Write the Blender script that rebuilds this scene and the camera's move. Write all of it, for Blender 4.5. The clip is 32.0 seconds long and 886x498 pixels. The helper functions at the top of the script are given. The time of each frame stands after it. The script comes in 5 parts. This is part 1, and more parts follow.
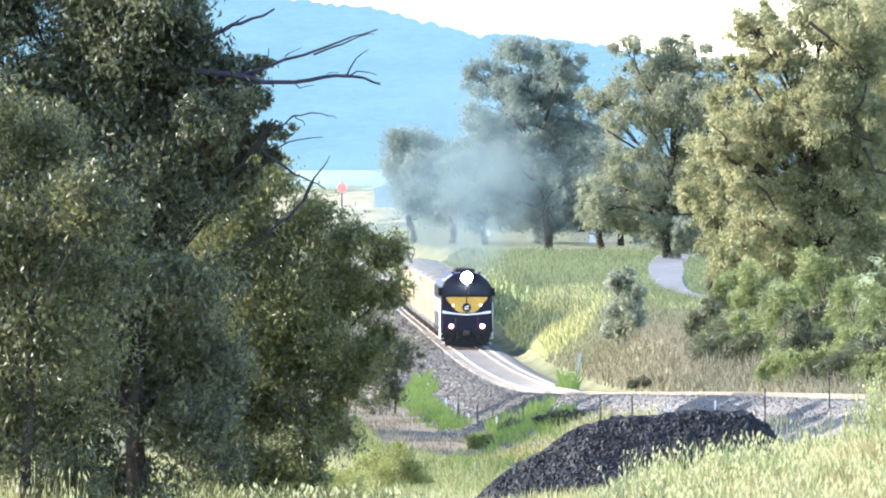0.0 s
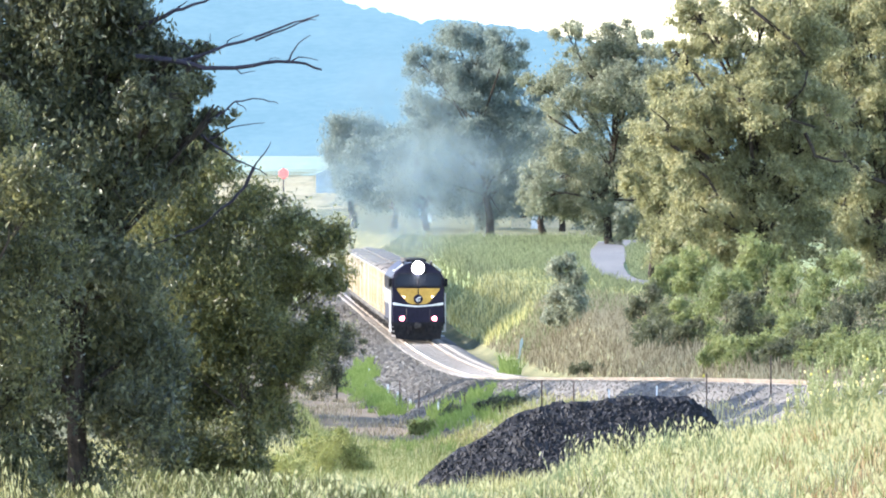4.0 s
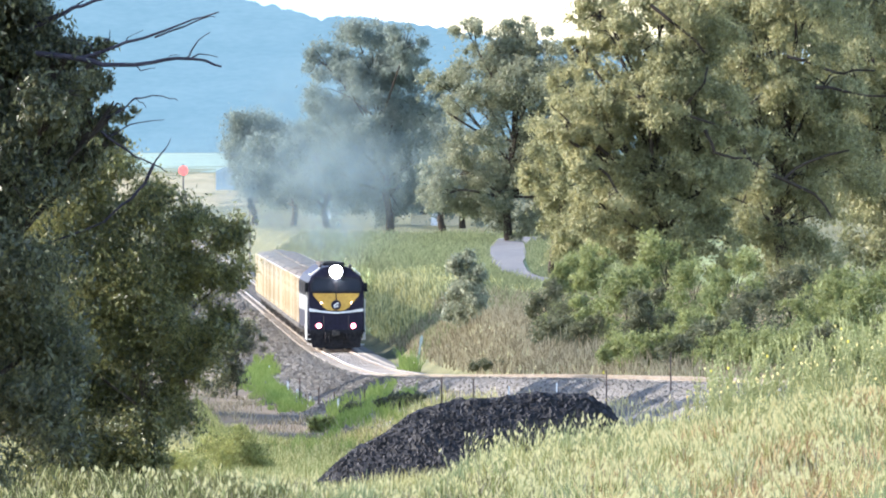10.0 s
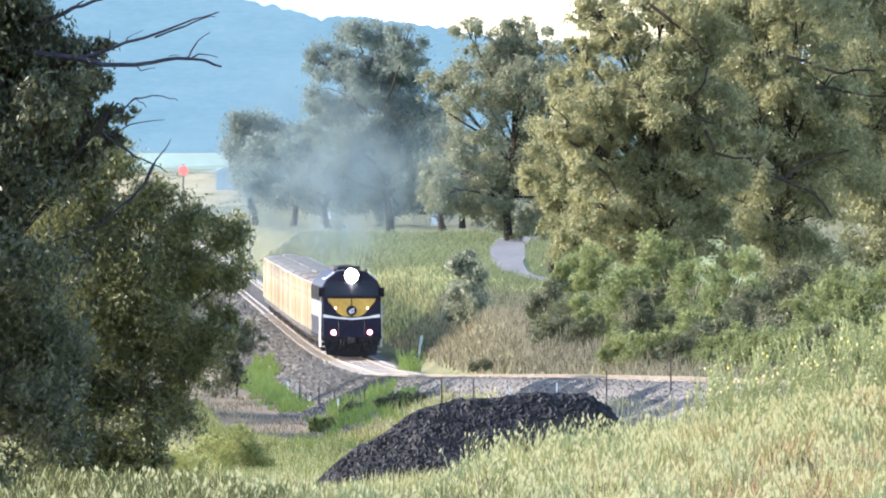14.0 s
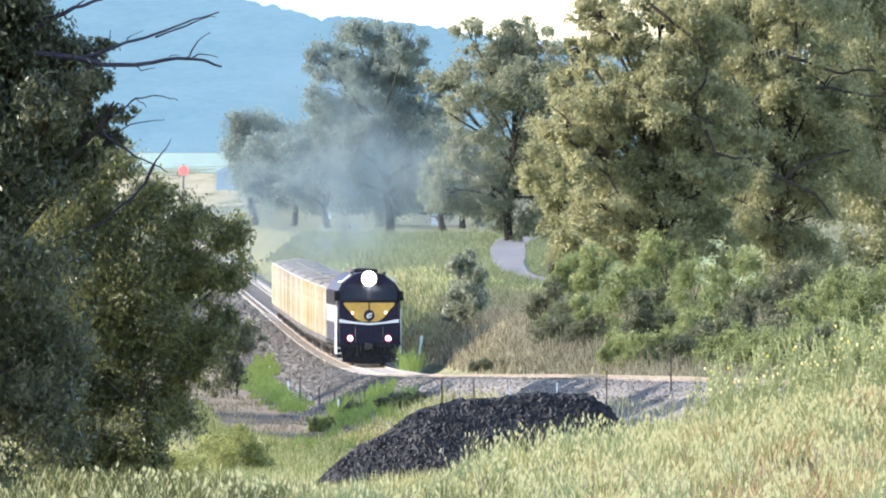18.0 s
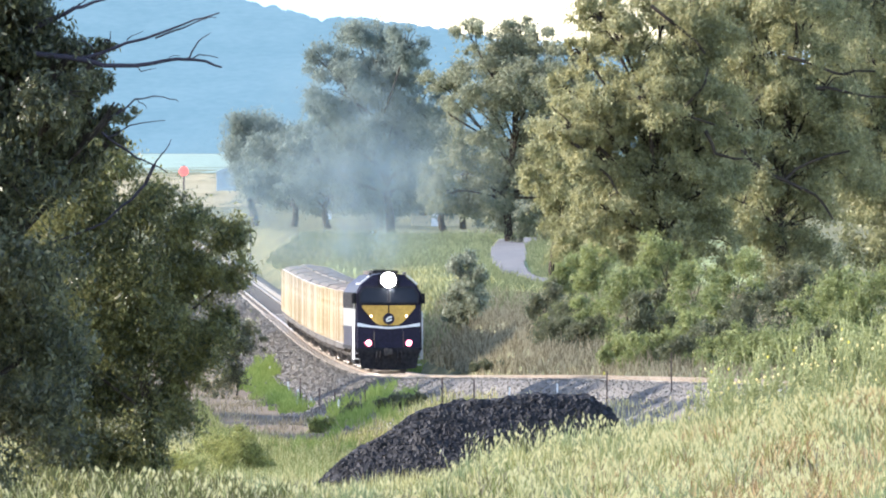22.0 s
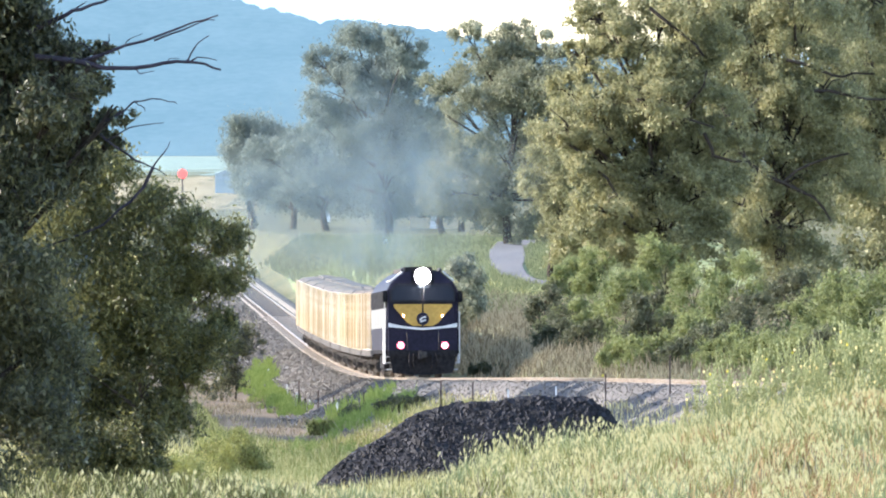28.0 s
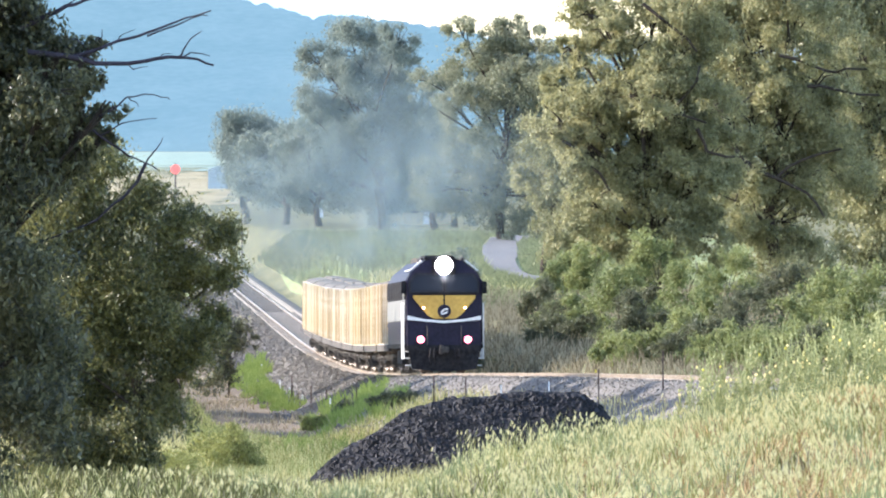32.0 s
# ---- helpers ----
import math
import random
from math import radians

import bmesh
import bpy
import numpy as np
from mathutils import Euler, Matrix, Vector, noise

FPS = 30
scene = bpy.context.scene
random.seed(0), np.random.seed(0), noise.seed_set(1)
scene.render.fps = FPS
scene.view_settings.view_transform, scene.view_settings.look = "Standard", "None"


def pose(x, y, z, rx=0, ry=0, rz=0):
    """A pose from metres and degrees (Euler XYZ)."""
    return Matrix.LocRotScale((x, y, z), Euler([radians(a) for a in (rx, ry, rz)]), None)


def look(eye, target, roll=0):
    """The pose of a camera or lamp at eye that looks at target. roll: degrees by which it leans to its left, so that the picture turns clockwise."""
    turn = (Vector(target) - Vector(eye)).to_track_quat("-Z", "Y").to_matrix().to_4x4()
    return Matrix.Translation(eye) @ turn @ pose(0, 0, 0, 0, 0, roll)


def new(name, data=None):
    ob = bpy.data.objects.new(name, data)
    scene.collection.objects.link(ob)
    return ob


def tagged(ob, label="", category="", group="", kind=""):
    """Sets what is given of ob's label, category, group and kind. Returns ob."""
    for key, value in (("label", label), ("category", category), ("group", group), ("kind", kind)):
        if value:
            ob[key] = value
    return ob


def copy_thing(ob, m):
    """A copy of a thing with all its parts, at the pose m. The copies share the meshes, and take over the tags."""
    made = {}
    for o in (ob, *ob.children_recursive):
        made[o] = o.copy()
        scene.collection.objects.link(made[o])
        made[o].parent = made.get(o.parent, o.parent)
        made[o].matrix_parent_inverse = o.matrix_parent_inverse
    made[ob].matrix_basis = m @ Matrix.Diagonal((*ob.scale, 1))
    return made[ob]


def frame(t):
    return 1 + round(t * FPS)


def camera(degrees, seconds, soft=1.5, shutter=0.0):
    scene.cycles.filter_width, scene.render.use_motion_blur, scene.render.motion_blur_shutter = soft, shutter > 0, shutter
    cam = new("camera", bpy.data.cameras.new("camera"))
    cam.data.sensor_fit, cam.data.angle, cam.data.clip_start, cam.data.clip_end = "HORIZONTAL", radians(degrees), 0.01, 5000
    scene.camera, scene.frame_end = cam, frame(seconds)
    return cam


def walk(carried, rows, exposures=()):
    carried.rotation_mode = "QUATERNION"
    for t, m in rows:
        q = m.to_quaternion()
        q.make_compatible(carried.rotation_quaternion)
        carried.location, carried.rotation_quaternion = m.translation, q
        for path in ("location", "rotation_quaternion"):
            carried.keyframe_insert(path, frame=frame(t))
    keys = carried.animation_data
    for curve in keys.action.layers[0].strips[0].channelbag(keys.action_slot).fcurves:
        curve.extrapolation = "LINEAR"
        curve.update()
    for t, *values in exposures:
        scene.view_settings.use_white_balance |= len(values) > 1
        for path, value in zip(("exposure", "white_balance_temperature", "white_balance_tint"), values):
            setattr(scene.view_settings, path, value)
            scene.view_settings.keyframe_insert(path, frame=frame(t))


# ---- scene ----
cam = camera(4.4905, 32.0, soft=2.0)

# ---------------------------------------------------------------- camera walk
# a tripod at the top of a slope; turned by hand: seconds, degrees left, degrees up
EYE = (0.0, 0.0, 9.0)
DOWN = -0.5758
TURNS = [
    (0.0, .8050, .0888), (0.5, .7964, .0802), (1.0, .8021, .0630), (1.5, .7764, .0172), (2.0, .7363, -.0258),
    (2.5, .6560, -.0372), (3.0, .6102, -.0458), (3.5, .5443, .0258), (5.5, .3466, -.1089), (5.7, -.0258, -.1261),
    (6.0, -.0043, -.0077), (6.5, 0, -.0029), (7.0, -.0009, 0), (8.0, .0006, .0006), (10.0, .0009, .0009),
    (14.5, .0014, .0009), (16.5, .0020, .0011), (20.0, .0023, .0011), (20.5, 0, -.0086), (21.0, .0020, .0172),
    (21.5, -.0037, .0630), (22.0, .0037, .0046), (25.5, .0034, .0057), (27.5, .0029, .0077), (28.0, -.0029, .0172),
    (28.5, .0014, .0258), (29.0, -.0037, .0458), (29.5, -.0086, .0315), (30.0, -.0129, .0215), (30.5, -.0100, .0100),
    (31.0, -.0272, .0043), (31.5, -.0244, .0057), (32.0, -.0387, -.0057)]
walk(cam, [(t, pose(*EYE, 90 + DOWN + up, 0, left)) for t, left, up in TURNS],
     exposures=[(0, 2.40, 5860, 15), (2, 2.40, 5880, 16), (3, 2.35, 5920, 16), (6, 2.15, 5990, 16), (9, 2.05, 6010, 17), (32, 2.00, 6100, 18)])

# ---------------------------------------------------------------- light
SUN_FROM = Vector((-.88, .04, .42)).normalized()
world = bpy.data.worlds.new("sky")
scene.world = world
world.use_nodes = True
wn = world.node_tree.nodes
sky = wn.new("ShaderNodeTexSky")
sky.sky_type, sky.sun_disc = "NISHITA", False
sky.sun_elevation = math.asin(SUN_FROM.z)
sky.sun_rotation = math.atan2(SUN_FROM.x, SUN_FROM.y)
sky.air_density, sky.dust_density = 1.0, .6
wn["Background"].inputs[1].default_value = 0.15
world.node_tree.links.new(sky.outputs[0], wn["Background"].inputs[0])
sun = new("sun", bpy.data.lights.new("sun", "SUN"))
sun.data.energy, sun.data.angle, sun.data.color = 3.5, radians(.5), (1, .92, .78)
sun.matrix_world = look(SUN_FROM * 50, (0, 0, 0))


# ---------------------------------------------------------------- materials
def rgba(c):
    return (*c, 1)


def surface(name, a, b, scale=2.0, fine=None, rough=.8, metal=0.0, bump=.2, leafy=0.0, island=0.0, spec=.5, each=0.0):
    """Two base colours mixed by noise at two sizes, with a fine relief; leafy lets light through."""
    m = bpy.data.materials.new(name)
    m.use_nodes = True
    nt = m.node_tree
    N, L = nt.nodes, nt.links
    bsdf = N["Principled BSDF"]
    co = N.new("ShaderNodeTexCoord")
    n1, n2 = N.new("ShaderNodeTexNoise"), N.new("ShaderNodeTexNoise")
    n1.inputs["Scale"].default_value, n1.inputs["Detail"].default_value = scale, 4
    n2.inputs["Scale"].default_value, n2.inputs["Detail"].default_value = fine or scale * 9, 3
    for n in (n1, n2):
        L.new(co.outputs["Object"], n.inputs["Vector"])
    add = N.new("ShaderNodeMath")
    add.operation = "ADD"
    L.new(n1.outputs[0], add.inputs[0])
    L.new(n2.outputs[0], add.inputs[1])
    ramp = N.new("ShaderNodeMapRange")
    ramp.inputs[1].default_value, ramp.inputs[2].default_value = .72, 1.28
    last = add.outputs[0]
    for amount, kind, sock in ((island, "ShaderNodeNewGeometry", "Random Per Island"), (each, "ShaderNodeObjectInfo", "Random")):
        if amount:
            g = N.new(kind)
            k = N.new("ShaderNodeMath")
            k.operation = "MULTIPLY_ADD"
            k.inputs[1].default_value = amount
            L.new(g.outputs[sock], k.inputs[0])
            s = N.new("ShaderNodeMath")
            s.operation = "SUBTRACT"
            L.new(last, s.inputs[0])
            s.inputs[1].default_value = amount / 2
            L.new(s.outputs[0], k.inputs[2])
            last = k.outputs[0]
    L.new(last, ramp.inputs[0])
    mix = N.new("ShaderNodeMix")
    mix.data_type = "RGBA"
    L.new(ramp.outputs[0], mix.inputs[0])
    mix.inputs[6].default_value, mix.inputs[7].default_value = rgba(a), rgba(b)
    L.new(mix.outputs[2], bsdf.inputs["Base Color"])
    bsdf.inputs["Roughness"].default_value = rough
    bsdf.inputs["Metallic"].default_value = metal
    bsdf.inputs["Specular IOR Level"].default_value = spec
    if bump:
        bp = N.new("ShaderNodeBump")
        bp.inputs["Strength"].default_value, bp.inputs["Distance"].default_value = bump, .03
        L.new(n2.outputs[0], bp.inputs["Height"])
        L.new(bp.outputs[0], bsdf.inputs["Normal"])
    if leafy:
        tr = N.new("ShaderNodeBsdfTranslucent")
        L.new(mix.outputs[2], tr.inputs[0])
        sh = N.new("ShaderNodeMixShader")
        sh.inputs[0].default_value = leafy
        L.new(bsdf.outputs[0], sh.inputs[1])
        L.new(tr.outputs[0], sh.inputs[2])
        L.new(sh.outputs[0], N["Material Output"].inputs[0])
    return m


def glow(name, colour, strength):
    m = bpy.data.materials.new(name)
    m.use_nodes = True
    b = m.node_tree.nodes["Principled BSDF"]
    b.inputs["Base Color"].default_value = rgba(colour)
    b.inputs["Emission Color"].default_value = rgba(colour)
    b.inputs["Emission Strength"].default_value = strength
    return m


def glass_dark(name):
    m = bpy.data.materials.new(name)
    m.use_nodes = True
    b = m.node_tree.nodes["Principled BSDF"]
    b.inputs["Base Color"].default_value = (.010, .011, .013, 1)
    b.inputs["Roughness"].default_value = .14
    b.inputs["Specular IOR Level"].default_value = .3
    return m


M = {
    "ground": surface("dry_grass_ground", (.060, .068, .030), (.175, .160, .080), .12, 2.5, .95, bump=.5, spec=.12),
    "ballast": surface("ballast_stone", (.086, .080, .070), (.170, .158, .140), .5, 9, .9, bump=.45, spec=.12),
    "stone": surface("ballast_piece", (.090, .084, .074), (.172, .160, .143), 3, 20, .9, bump=.3, island=.3, spec=.12),
    "coal": surface("black_rock", (.008, .008, .010), (.028, .028, .031), 2, 14, .75, bump=.4, island=.7, spec=.25),
    "rail": surface("rail_steel", (.30, .22, .15), (.52, .46, .38), 1.5, 12, .35, .7, bump=.1),
    "sleeper": surface("weathered_sleeper", (.15, .12, .09), (.29, .245, .19), 2, 12, .9, bump=.5, each=.5),
    "shoulder": surface("pale_ballast", (.27, .226, .165), (.46, .395, .305), 1.2, 10, .95, bump=.7, spec=.12),
    "navy": surface("navy_paint", (.008, .006, .015), (.019, .014, .033), 1, 9, .5, bump=.04, spec=.2),
    "black": surface("sooty_black", (.010, .010, .012), (.035, .033, .033), 1, 8, .8, bump=.15, spec=.08),
    "ochre": surface("ochre_paint", (.42, .23, .03), (.60, .36, .06), 1, 9, .4, bump=.04),
    "white": surface("white_paint", (.62, .60, .56), (.82, .80, .76), 1, 9, .45, bump=.04),
    "cream": surface("cream_paint", (.48, .395, .235), (.60, .51, .34), .5, 5, .5, bump=.06, each=.5),
    "pale": surface("pale_paint", (.44, .39, .33), (.56, .51, .45), .5, 5, .5, bump=.06, each=.5),
    "rib": surface("tan_rib_paint", (.40, .315, .185), (.62, .545, .41), .8, 6, .5, bump=.06, each=.9),
    "roof": surface("dusty_roof", (.095, .084, .075), (.170, .153, .136), .6, 6, .95, bump=.1, spec=.05),
    "frame": surface("grimy_frame", (.022, .020, .019), (.10, .085, .07), 1.5, 10, .85, bump=.3),
    "wheel": surface("worn_wheel_steel", (.10, .08, .065), (.32, .28, .24), 2, 9, .45, .6, bump=.1),
    "side_grey": surface("dull_silver_paint", (.13, .13, .126), (.22, .22, .21), 1, 9, .45, bump=.04),
    "glass": glass_dark("cab_glass"),
    "lamp": glow("headlight_lens", (1, .97, .90), 160),
    "ditch": glow("ditch_light_lens", (1, .62, .62), 14),
    # emission colour for the pink halo round the ditch lights
    "ditch_halo": glow("ditch_light_rim", (1, .20, .30), 1.0),
    "marker": glow("marker_lens", (1, .85, .65), 5),
    "bark": surface("eucalypt_bark", (.024, .019, .015), (.072, .058, .046), 1.2, 9, .95, bump=.6, spec=.1),
    "dead": surface("dead_grey_wood", (.014, .011, .018), (.042, .034, .046), 1.5, 10, .9, bump=.4),
    "leaf_near": surface("dark_eucalypt_leaf", (.042, .052, .031), (.172, .172, .080), .8, 6, .45, bump=0, leafy=.42, island=.6),
    "leaf_big": surface("olive_eucalypt_leaf", (.155, .164, .078), (.375, .355, .178), .35, 3, .55, bump=0, leafy=.42, island=.42, spec=.35),
    # far leaves are paled and flattened in colour to stand for haze
    "leaf_far": surface("haze_tinted_leaf", (.165, .203, .174), (.230, .265, .222), .25, 2, .9, bump=0, leafy=.5, island=.2, spec=.1),
    "leaf_shrub": surface("shrub_leaf", (.120, .150, .050), (.295, .318, .118), .5, 4, .6, bump=0, leafy=.45, island=.3),
    "leaf_dull": surface("dull_olive_leaf", (.058, .068, .034), (.150, .154, .078), .5, 4, .6, bump=0, leafy=.40, island=.3),
    "leaf_olive": surface("pale_olive_leaf", (.040, .048, .022), (.205, .198, .078), .8, 5, .42, bump=0, leafy=.42, island=.6),
    # mid-distance leaves, greyed in colour towards the haze
    "leaf_mid": surface("grey_olive_leaf", (.130, .148, .090), (.300, .305, .195), .35, 3, .6, bump=0, leafy=.45, island=.5),
    "leaf_wattle": surface("yellow_green_leaf", (.040, .052, .022), (.245, .235, .080), .45, 3, .4, bump=0, leafy=.45, island=.5),
    # tan, dulled to a middle tone between shaded and sunlit cutting grass
    "tan_blade": surface("shade_dulled_tan_blade", (.20, .155, .088), (.51, .41, .255), .5, 5, .8, bump=0, leafy=.42, island=.95, spec=.12),
    "leaf_lime": surface("lime_green_leaf", (.105, .125, .032), (.36, .36, .105), .8, 6, .6, bump=0, leafy=.40, island=.4),
    "weed": surface("green_weed", (.15, .22, .035), (.34, .40, .10), 1, 6, .7, bump=0, leafy=.35, island=.4),
    "straw": surface("dry_grass_blade", (.42, .345, .110), (.88, .76, .36), .5, 5, .8, bump=0, leafy=.42, island=.95, spec=.12),
    "green_blade": surface("green_grass_blade", (.165, .185, .048), (.56, .53, .205), .5, 5, .8, bump=0, leafy=.42, island=.95, spec=.12),
    "post": surface("rusty_steel_post", (.045, .030, .028), (.12, .08, .07), 3, 20, .8, .3, bump=.2),
    "post_white": surface("white_marker_post", (.60, .60, .57), (.80, .80, .78), 3, 20, .7, bump=.1),
    # a plain disc, no lamp: emission is added to brighten its red
    "red": glow("self_lit_red_disc", (.95, .10, .08), .5),
    # the blue of distant air is mixed into both hill colours
    "hill": surface("hazed_wooded_hill", (.102, .175, .199), (.123, .200, .223), .03, .25, 1, bump=0, spec=0),
    "hill_far": surface("haze_paled_ridge", (.36, .49, .56), (.42, .54, .60), .002, .02, 1, bump=0, spec=0),
    "bare_dirt": surface("bare_brown_dirt", (.095, .074, .048), (.180, .146, .102), .9, 5, .95, bump=.8, spec=.1),
    # the road's grey is darkened to take in the shade of the trees
    "dirt": surface("dirt_road", (.10, .098, .096), (.17, .165, .157), .2, 3, .95, bump=.2, spec=.12),
    "wheat": surface("ripe_field", (.26, .225, .135), (.34, .30, .195), .01, .1, .95, bump=0, spec=0),
    # far fields carry the haze in their pale base colour
    "far_field": surface("haze_tinted_field", (.195, .265, .225), (.255, .325, .270), .01, .08, .95, bump=0, spec=0),
    "pasture": surface("green_pasture", (.13, .17, .07), (.25, .27, .12), .05, 1.2, .95, bump=.3, spec=.12),
    "teal": surface("faded_teal_paint", (.29, .37, .345), (.42, .50, .465), 3, 20, .6, bump=.05),
    "yellow_flower": surface("yellow_petal", (.70, .60, .05), (.85, .75, .12), 3, 20, .6, bump=0, leafy=.3),
    "seed_head": surface("pale_seed_head", (.74, .61, .25), (.95, .84, .44), 3, 20, .8, bump=0, leafy=.35),
    "weed_stem": surface("blue_green_weed", (.165, .195, .075), (.43, .445, .20), 2, 12, .7, bump=0, leafy=.3, island=.3),
    "verge_blade": surface("verge_grass_blade", (.140, .150, .066), (.41, .395, .195), .5, 5, .8, bump=0, leafy=.42, island=.6, spec=.12),
    "dark_blade": surface("dark_grass_blade", (.070, .074, .026), (.22, .20, .075), .5, 5, .8, bump=0, leafy=.42, island=.6, spec=.12),
    "russet_blade": surface("russet_grass_blade", (.34, .195, .085), (.84, .555, .26), .5, 5, .8, bump=0, leafy=.42, island=.95, spec=.12),
    "lime_blade": surface("lime_grass_blade", (.25, .24, .075), (.74, .68, .33), .5, 5, .8, bump=0, leafy=.42, island=.95, spec=.12),
    "leaf_young": surface("young_grey_leaf", (.120, .140, .085), (.38, .39, .27), .5, 5, .6, bump=0, leafy=.45, island=.5),
    "bed": surface("dusty_ballast", (.058, .051, .043), (.125, .111, .094), 1.2, 10, .95, bump=.7, spec=.08),
    "tin": surface("pale_blue_tin", (.24, .33, .39), (.36, .45, .50), .5, 5, .6, bump=.05),
}


# ---------------------------------------------------------------- building helpers
def link(name, data, material, parent=None, label="", at=None):
    if material and not data.materials:
        data.materials.append(material)
    ob = new(name, data)
    if parent:
        ob.parent = parent
    if at is not None:
        ob.matrix_basis = at
    if label:
        tagged(ob, label)
    return ob


def part(name, bm, material, parent=None, label="", at=None, smooth=False):
    me = bpy.data.meshes.new(name)
    bm.to_mesh(me)
    bm.free()
    if smooth:
        me.polygons.foreach_set("use_smooth", [True] * len(me.polygons))
    return link(name, me, material, parent, label, at)


def thing(name, m, label, category, group="", kind=""):
    ob = tagged(new(name), label, category, group, kind)
    ob.matrix_basis = m
    return ob


def box(bm, x0, x1, y0, y1, z0, z1, bevel=0.0):
    r = bmesh.ops.create_cube(bm, size=1)
    bmesh.ops.scale(bm, vec=(x1 - x0, y1 - y0, z1 - z0), verts=r["verts"])
    bmesh.ops.translate(bm, vec=((x0 + x1) / 2, (y0 + y1) / 2, (z0 + z1) / 2), verts=r["verts"])
    if bevel:
        es = list({e for v in r["verts"] for e in v.link_edges})
        bmesh.ops.bevel(bm, geom=es, offset=bevel, segments=2, affect="EDGES")
    return bm


def boxes(*rows, bevel=0.0):
    bm = bmesh.new()
    for r in rows:
        box(bm, *r, bevel=bevel)
    return bm


def tube(bm, p, q, r0, r1=None, n=8):
    p, q = Vector(p), Vector(q)
    d = q - p
    m = Matrix.Translation((p + q) / 2) @ d.to_track_quat("Z", "Y").to_matrix().to_4x4()
    bmesh.ops.create_cone(bm, cap_ends=True, segments=n, radius1=r0, radius2=r0 if r1 is None else r1, depth=d.length, matrix=m)
    return bm


def prism(bm, outline, y0, y1):
    """A solid with the outline (x, z) from y0 to y1."""
    a = [bm.verts.new((x, y0, z)) for x, z in outline]
    b = [bm.verts.new((x, y1, z)) for x, z in outline]
    bm.faces.new(a)
    bm.faces.new(b[::-1])
    n = len(a)
    for i in range(n):
        bm.faces.new((a[i], b[i], b[(i + 1) % n], a[(i + 1) % n]))
    bmesh.ops.recalc_face_normals(bm, faces=bm.faces)
    return bm


def quads_mesh(name, verts, per, material, smooth=False):
    """A mesh of separate faces with `per` corners each."""
    verts = np.asarray(verts, dtype=np.float32).reshape(-1, 3)
    n = len(verts) // per
    me = bpy.data.meshes.new(name)
    me.vertices.add(len(verts))
    me.vertices.foreach_set("co", verts.ravel())
    me.loops.add(n * per)
    me.loops.foreach_set("vertex_index", np.arange(n * per, dtype=np.int32))
    me.polygons.add(n)
    me.polygons.foreach_set("loop_start", np.arange(0, n * per, per, dtype=np.int32))
    me.update(calc_edges=True)
    me.materials.append(material)
    return me


# ---------------------------------------------------------------- the plan
# the track's centre line at rail level: y, x, z (the train comes down y)
LINE = np.array([
    (1250, -30.0, -1.7), (1000, -20.4, -1.9), (800, -13.4, -1.95), (627.7, -7.5, -1.89), (590.9, -6.26, -1.85), (565.5, -5.36, -1.78),
    (546, -4.62, -1.70), (519.5, -3.62, -1.53), (485.3, -2.36, -1.15), (464.2, -1.58, -.80), (442.8, -.76, -.35),
    (413.6, .28, .22), (394, 1.42, .68), (374, 3.74, 1.10), (354, 7.22, 1.46), (330, 12.9, 1.74), (314, 17.6, 1.88), (280, 30.5, 2.1), (240, 50, 2.3)])[::-1]


def smooth_line(y, col):
    """The line through LINE, eased over twelve metres."""
    y = np.asarray(y, dtype=float)
    return sum(np.interp(y + k, LINE[:, 0], LINE[:, col]) for k in (-12, -7, -3, 0, 3, 7, 12)) / 7


def line_x(y):
    return smooth_line(y, 1)


def line_z(y):
    return smooth_line(y, 2)


def ramp01(v, a, b):
    s = np.clip((v - a) / (b - a), 0, 1)
    return s * s * (3 - 2 * s)


LEFT = np.array([(-60, 7.5), (0, 7.4), (60, 5.4), (100, 4.1), (150, 3.0), (200, 2.3), (225, 1.75), (290, -.5), (330, -1.2), (400, -1.5), (500, -2.3),
                 (600, -2.9), (800, -3.0), (1000, -2.4), (1300, -2.2), (2200, -1), (4900, 4)])
RIGHT = np.array([(-60, 7.5), (0, 7.4), (60, 5.4), (100, 4.1), (150, 3.0), (200, 2.3), (240, 1.7), (290, .2), (330, .9), (400, .9), (460, .5), (560, .55), (700, .3),
                  (1000, .5), (1300, -.5), (2200, -1), (4900, 4)])


